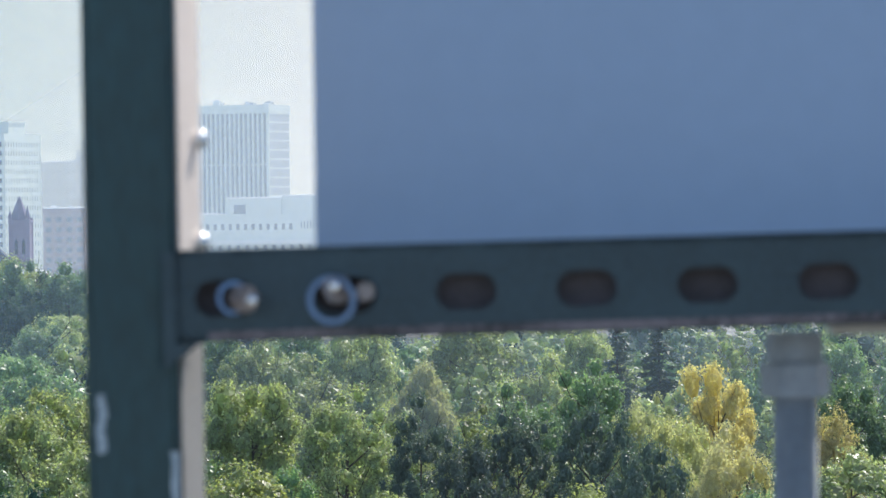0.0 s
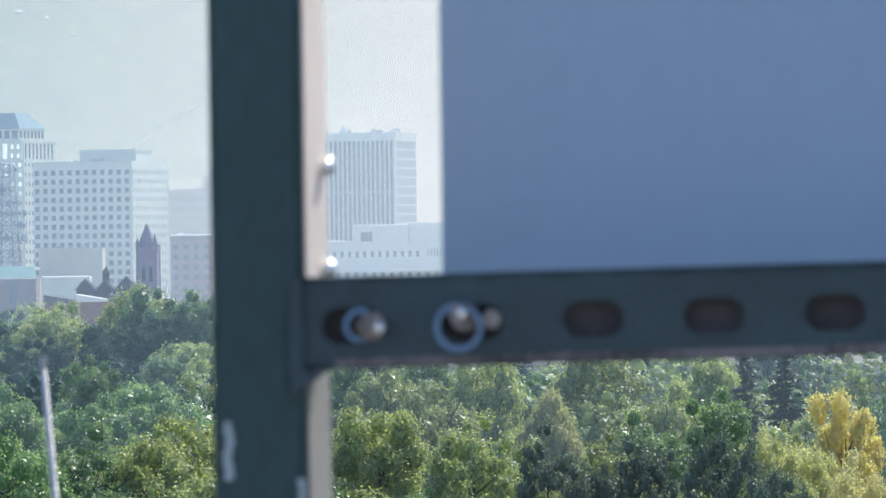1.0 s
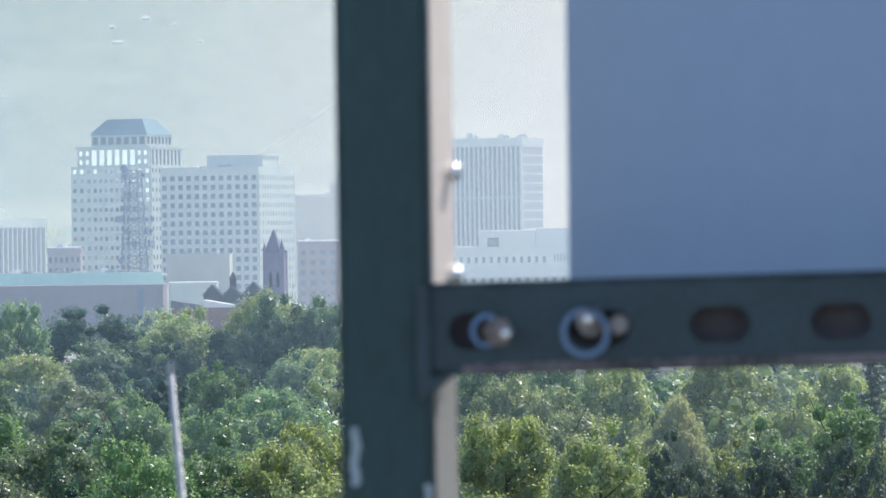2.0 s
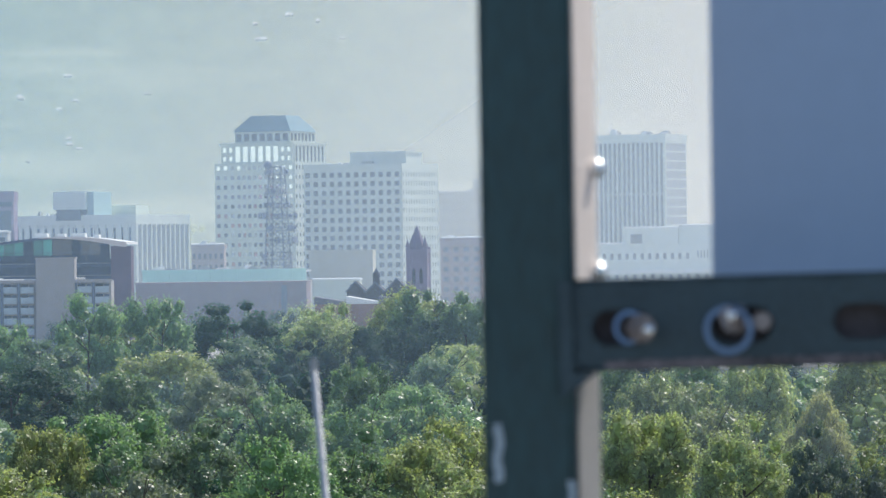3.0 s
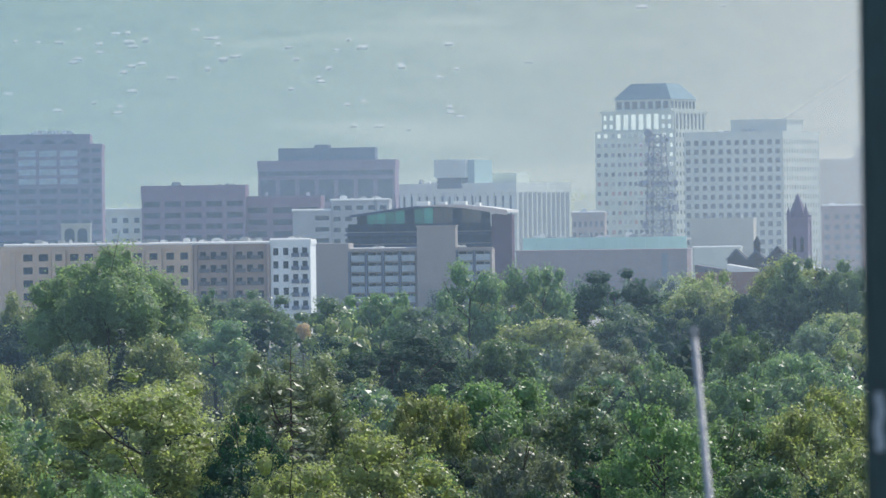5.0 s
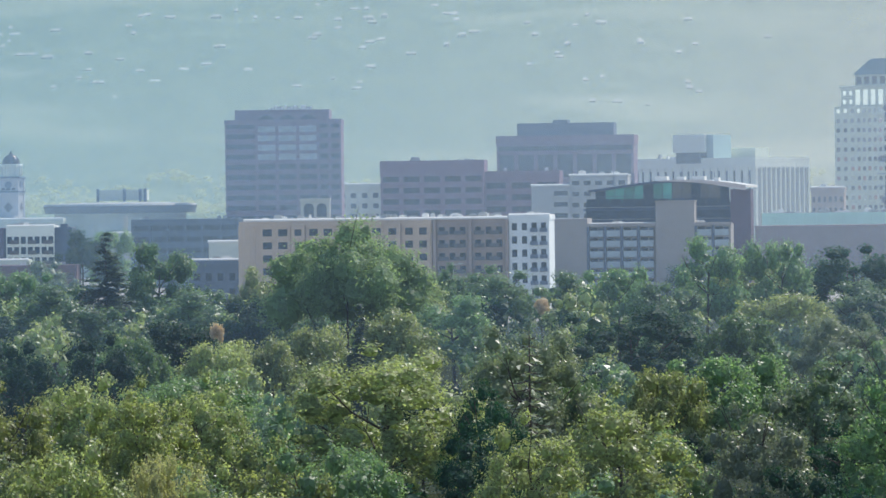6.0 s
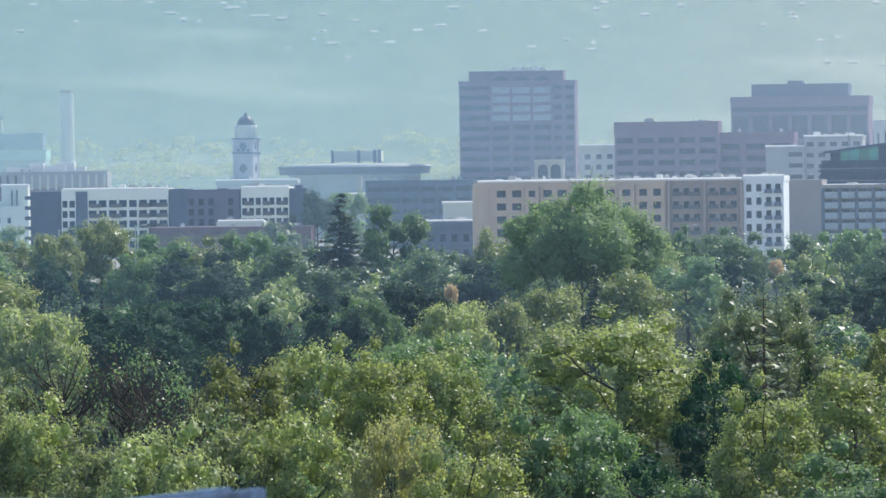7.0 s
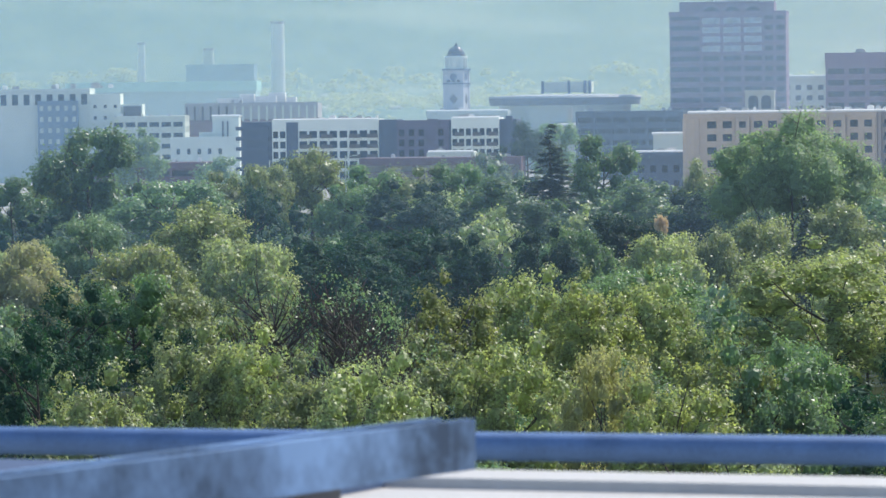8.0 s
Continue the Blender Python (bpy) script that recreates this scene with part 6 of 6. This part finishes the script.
# slotted strut
bm = bmesh.new()
HIGH = 0.0395
slotted_face(bm, 0.97, 0.0511, 0.0196, HIGH, 0.0258, 0.0155, 0.0026)
x1 = 0.0196 + 18.5 * 0.0511
for z in (-HIGH / 2, HIGH / 2):
    a, b = sorted((z, z - math.copysign(0.0026, z)))
    box(bm, -0.0009, x1, 0.0, 0.0405, a, b)
box(bm, -0.0009, x1, 0.038, 0.0405, -HIGH / 2 + 0.0026, HIGH / 2 - 0.0026)
strut = part("strut", bm, STRUTPAINT, frame_, "grey-green slotted strut channel")
# plate added close behind the slots, sets how dark their insides look
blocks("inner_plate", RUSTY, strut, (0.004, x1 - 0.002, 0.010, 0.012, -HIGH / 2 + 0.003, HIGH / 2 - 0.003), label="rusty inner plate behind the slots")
# thin patchy reddish strip along the strut's lower edge
blocks("reddish_lip", LIP, strut, (0.012, x1 - 0.002, -0.0006, -0.0001, -HIGH / 2 + 0.0012, -HIGH / 2 + 0.0046), label="patchy reddish lower lip")
# dark plate over the joint's gap, with a triangle below the strut
bm = bmesh.new()
prism(bm, [(-0.007, 0.0193), (-0.0012, 0.0193), (-0.0012, -0.0199), (0.009, -0.0199), (-0.007, -0.0305)], -0.003, -0.0005)
part("corner_plate", bm, STRUTPAINT, strut, "small dark plate between post and strut, slanted at the bottom")
strut.matrix_local = pose(0.0915, 2.1475, 27.9655, 0, -0.9, -6.4)


def bolt(x, z, y, tilt, washer):
    """A hex bolt with a washer and a nut through a slot."""
    bm = bmesh.new()
    tube(bm, (0, -0.016, 0), (0, 0.03, 0), 0.0042, 0.0042, 14)
    tube(bm, (0, -0.0085, 0), (0, -0.002, 0), 0.0066, 0.0066, 6)
    bmesh.ops.bevel(bm, geom=bm.edges[:], offset=0.0006, segments=2, affect="EDGES")
    ob = part("bolt", bm, BOLTEND, strut, "bright zinc hex bolt")
    at_bolt = pose(x, y, z, tilt[0], 0, tilt[1])
    ob.matrix_local = at_bolt
    # polished ball added to give the bolt end its highlight
    bm = bmesh.new()
    bmesh.ops.create_uvsphere(bm, u_segments=20, v_segments=14, radius=0.0026)
    tip = part("bolt_glint", bm, POLISHED, strut, "small polished ball for the bolt's highlight", smooth=True)
    tip.matrix_local = at_bolt @ Matrix.Translation((0.0015, -0.0165, 0.0))
    bm = bmesh.new()
    n = 28
    rings = []
    for r, yy in ((washer * 0.77, 0), (washer, 0), (washer, 0.0022), (washer * 0.77, 0.0022)):
        rings.append([bm.verts.new((r * math.cos(math.tau * i / n), yy, r * math.sin(math.tau * i / n))) for i in range(n)])
    for p, q in zip(rings, rings[1:] + rings[:1]):
        for i in range(n):
            bm.faces.new((p[i], p[(i + 1) % n], q[(i + 1) % n], q[i]))
    w = part("washer", bm, ZINC, strut, "bright zinc washer")
    return w


w = bolt(0.0262, -0.0010, 0.004, (4, 14), 0.0072)
w.matrix_local = pose(0.0232, -0.0016, -0.0010, 0, 0, 18)
w = bolt(0.0690, 0.0005, 0.006, (-8, -14), 0.0106)
w.matrix_local = pose(0.0648, -0.0046, -0.0030, 6, 0, -8)
bm = bmesh.new()
tube(bm, (0, -0.006, 0), (0, 0.03, 0), 0.0040, 0.0040, 14)
stub = part("bolt", bm, BOLTEND, strut, "dull threaded bolt end")
stub.matrix_local = pose(0.0795, 0.004, 0.0000, 0, 0, -6)
# scratches, edge strip and screws on the post
bm = bmesh.new()
left, right = [], []
for i in range(14):
    z = -0.0125 + 0.025 * i / 13
    w2, x = 0.0010 + 0.0013 * abs(math.sin(i * 1.3)), 0.0006 * math.sin(i * 0.9)
    left.append((x - w2, z))
    right.append((x + w2, z))
prism(bm, left + right[::-1], -0.0003, 0.0003)
sc = part("scratch", bm, SCRATCH, frame_, "bare metal scratch")
sc.matrix_local = pose(0.0580, 2.1487, 27.9120, 0, 1.5, -1.9)
# thin pale strip low on the post, near its right edge
bm = bmesh.new()
prism(bm, [(-0.0016 + 0.0005 * math.sin(i * 2.1), -0.045 + 0.055 * i / 11) for i in range(12)] + [(0.0016, 0.01), (0.0016, -0.045)], -0.0004, 0.0004)
ed = part("edge_strip", bm, SCRATCH, frame_, "pale strip near the post's right edge")
ed.matrix_local = pose(0.0890, 2.1480, 27.8900, 0, 0, -1.9)
for z in (28.033, 27.9885):
    bm = bmesh.new()
    bmesh.ops.create_uvsphere(bm, u_segments=32, v_segments=24, radius=0.0041)
    s_ = part("screw", bm, POLISHED, frame_, "small bright screw head", smooth=True)
    s_.location = (0.1035, 2.1990, z)
# second post, out at the strut's other end
far_post = part("post", post.data, None, frame_)
far_post.matrix_local = pose(1.03, 2.062, ROOF, 0, 0, -6)
# panel, its back to the camera
panel = site("solar_panel", 0.1545, 2.214, -6.4, "back of a solar panel with a plain blue-grey sheet", "solar panel", z=27.9845)
blocks("back_sheet", BACKSHEET, panel, (0.0, 0.99, 0.0, 0.004, 0.0, 1.66))
for s in ((0, 0.99, 0.004, 0.036, 0, 0.012), (0, 0.99, 0.004, 0.036, 1.648, 1.66), (0, 0.012, 0.004, 0.036, 0.012, 1.648), (0.978, 0.99, 0.004, 0.036, 0.012, 1.648)):
    blocks("frame", ALU, panel, s)
blocks("front_glass", PANE, panel, (0.012, 0.978, 0.012, 0.02, 0.012, 1.648))
# conduit that drops from the strut
c = site("conduit_drop", 0.358, 2.166, 0, "grey conduit with a compression fitting hanging below the strut", "conduit", z=ROOF)
bm = bmesh.new()
tube(bm, (0, 0, 0), (0, 0, 1.335), 0.0096, 0.0096, 20)
part("pipe", bm, CONDUIT, c, smooth=True)
bm = bmesh.new()
tube(bm, (0, 0, 1.318), (0, 0, 1.333), 0.0155, 0.0155, 6)
tube(bm, (0, 0, 1.3335), (0, 0, 1.346), 0.0125, 0.0125, 20)
bmesh.ops.bevel(bm, geom=bm.edges[:], offset=0.0008, segments=2, affect="EDGES")
part("fitting", bm, CONDUIT, c, "dull compression fitting")
# pale block made up for a sunlit bit behind the strut
k = site("clip", 0.384, 2.155, -6, "small pale block for a sunlit bit behind the strut", "clip", z=27.943)
blocks("body", COPING, k, (-0.012, 0.02, 0, 0.02, 0.002, 0.012))

# pipe that runs outside the parapet
p = site("rail_pipe", -0.49, 4.585, -9.0, "weathered blue-grey pipe running along the parapet's outer side", "pipe", z=27.6716)
bm = bmesh.new()
tube(bm, (-7, 0, 0), (5, 0, 0), 0.0136, 0.0136, 24)
part("pipe", bm, RAILBLUE, p, smooth=True)
for x in (-5.5, -2.2, 2.4):
    bm = bmesh.new()
    box(bm, x - 0.02, x + 0.02, -0.37, 0.0, -0.036, -0.0125)
    part("bracket", bm, STEEL, p)
# channel that lies across the coping
heading = math.degrees(math.atan2(-0.64, -0.215))
b = site("loose_channel", -0.784, 4.03, heading, "stained galvanised strut channel lying over the coping", "metal channel", z=27.697)
bm = bmesh.new()
# one bent strip: lip, web, floor, web, lip, closed at the near end by a plate
out_, in_ = [(-0.011, 0.041), (-0.0205, 0.041), (-0.0205, 0.0), (0.0205, 0.0), (0.0205, 0.041), (0.011, 0.041)], [(0.011, 0.0384), (0.0179, 0.0384), (0.0179, 0.0026), (-0.0179, 0.0026), (-0.0179, 0.0384), (-0.011, 0.0384)]
loop = out_ + in_
near, far_ = [[bm.verts.new((x, y, z)) for y, z in loop] for x in (0.0, 1.9)]
for i in range(12):
    j = (i + 1) % 12
    bm.faces.new((near[i], near[j], far_[j], far_[i]))
for ring in (near, far_):
    for i in range(5):
        bm.faces.new((ring[i], ring[i + 1], ring[10 - i], ring[11 - i]))
bmesh.ops.recalc_face_normals(bm, faces=bm.faces[:])
part("channel", bm, BEAM, b)
# end plate in a paler colour than the channel
blocks("end_plate", PALEEND, b, (0.001, 0.0036, -0.0177, 0.0177, 0.0028, 0.0382))
blocks("foot", DARKCLAD, b, (0.20, 0.30, -0.018, 0.012, -0.0285, -0.0005))
blocks("leg", STEEL, b, (1.6, 1.64, -0.02, 0.02, ROOF - 27.697, -0.0005))
# whip mast on the roof
m = site("whip_mast", -0.032, 3.4, 0, "slim leaning white fibreglass mast on a small base plate", "mast", z=ROOF)
bm = bmesh.new()
tube(bm, (0.106, 0, 0.01), (0.0, 0, 1.324), 0.0052, 0.0022, 14)
part("whip", bm, FIBRE, m, smooth=True)
bm = bmesh.new()
tube(bm, (0.0005, 0, 1.318), (0.0, 0, 1.326), 0.0026, 0.0026, 10)
part("tip", bm, STEEL, m)
blocks("base_plate", STEEL, m, (0.05, 0.16, -0.05, 0.05, 0, 0.012))
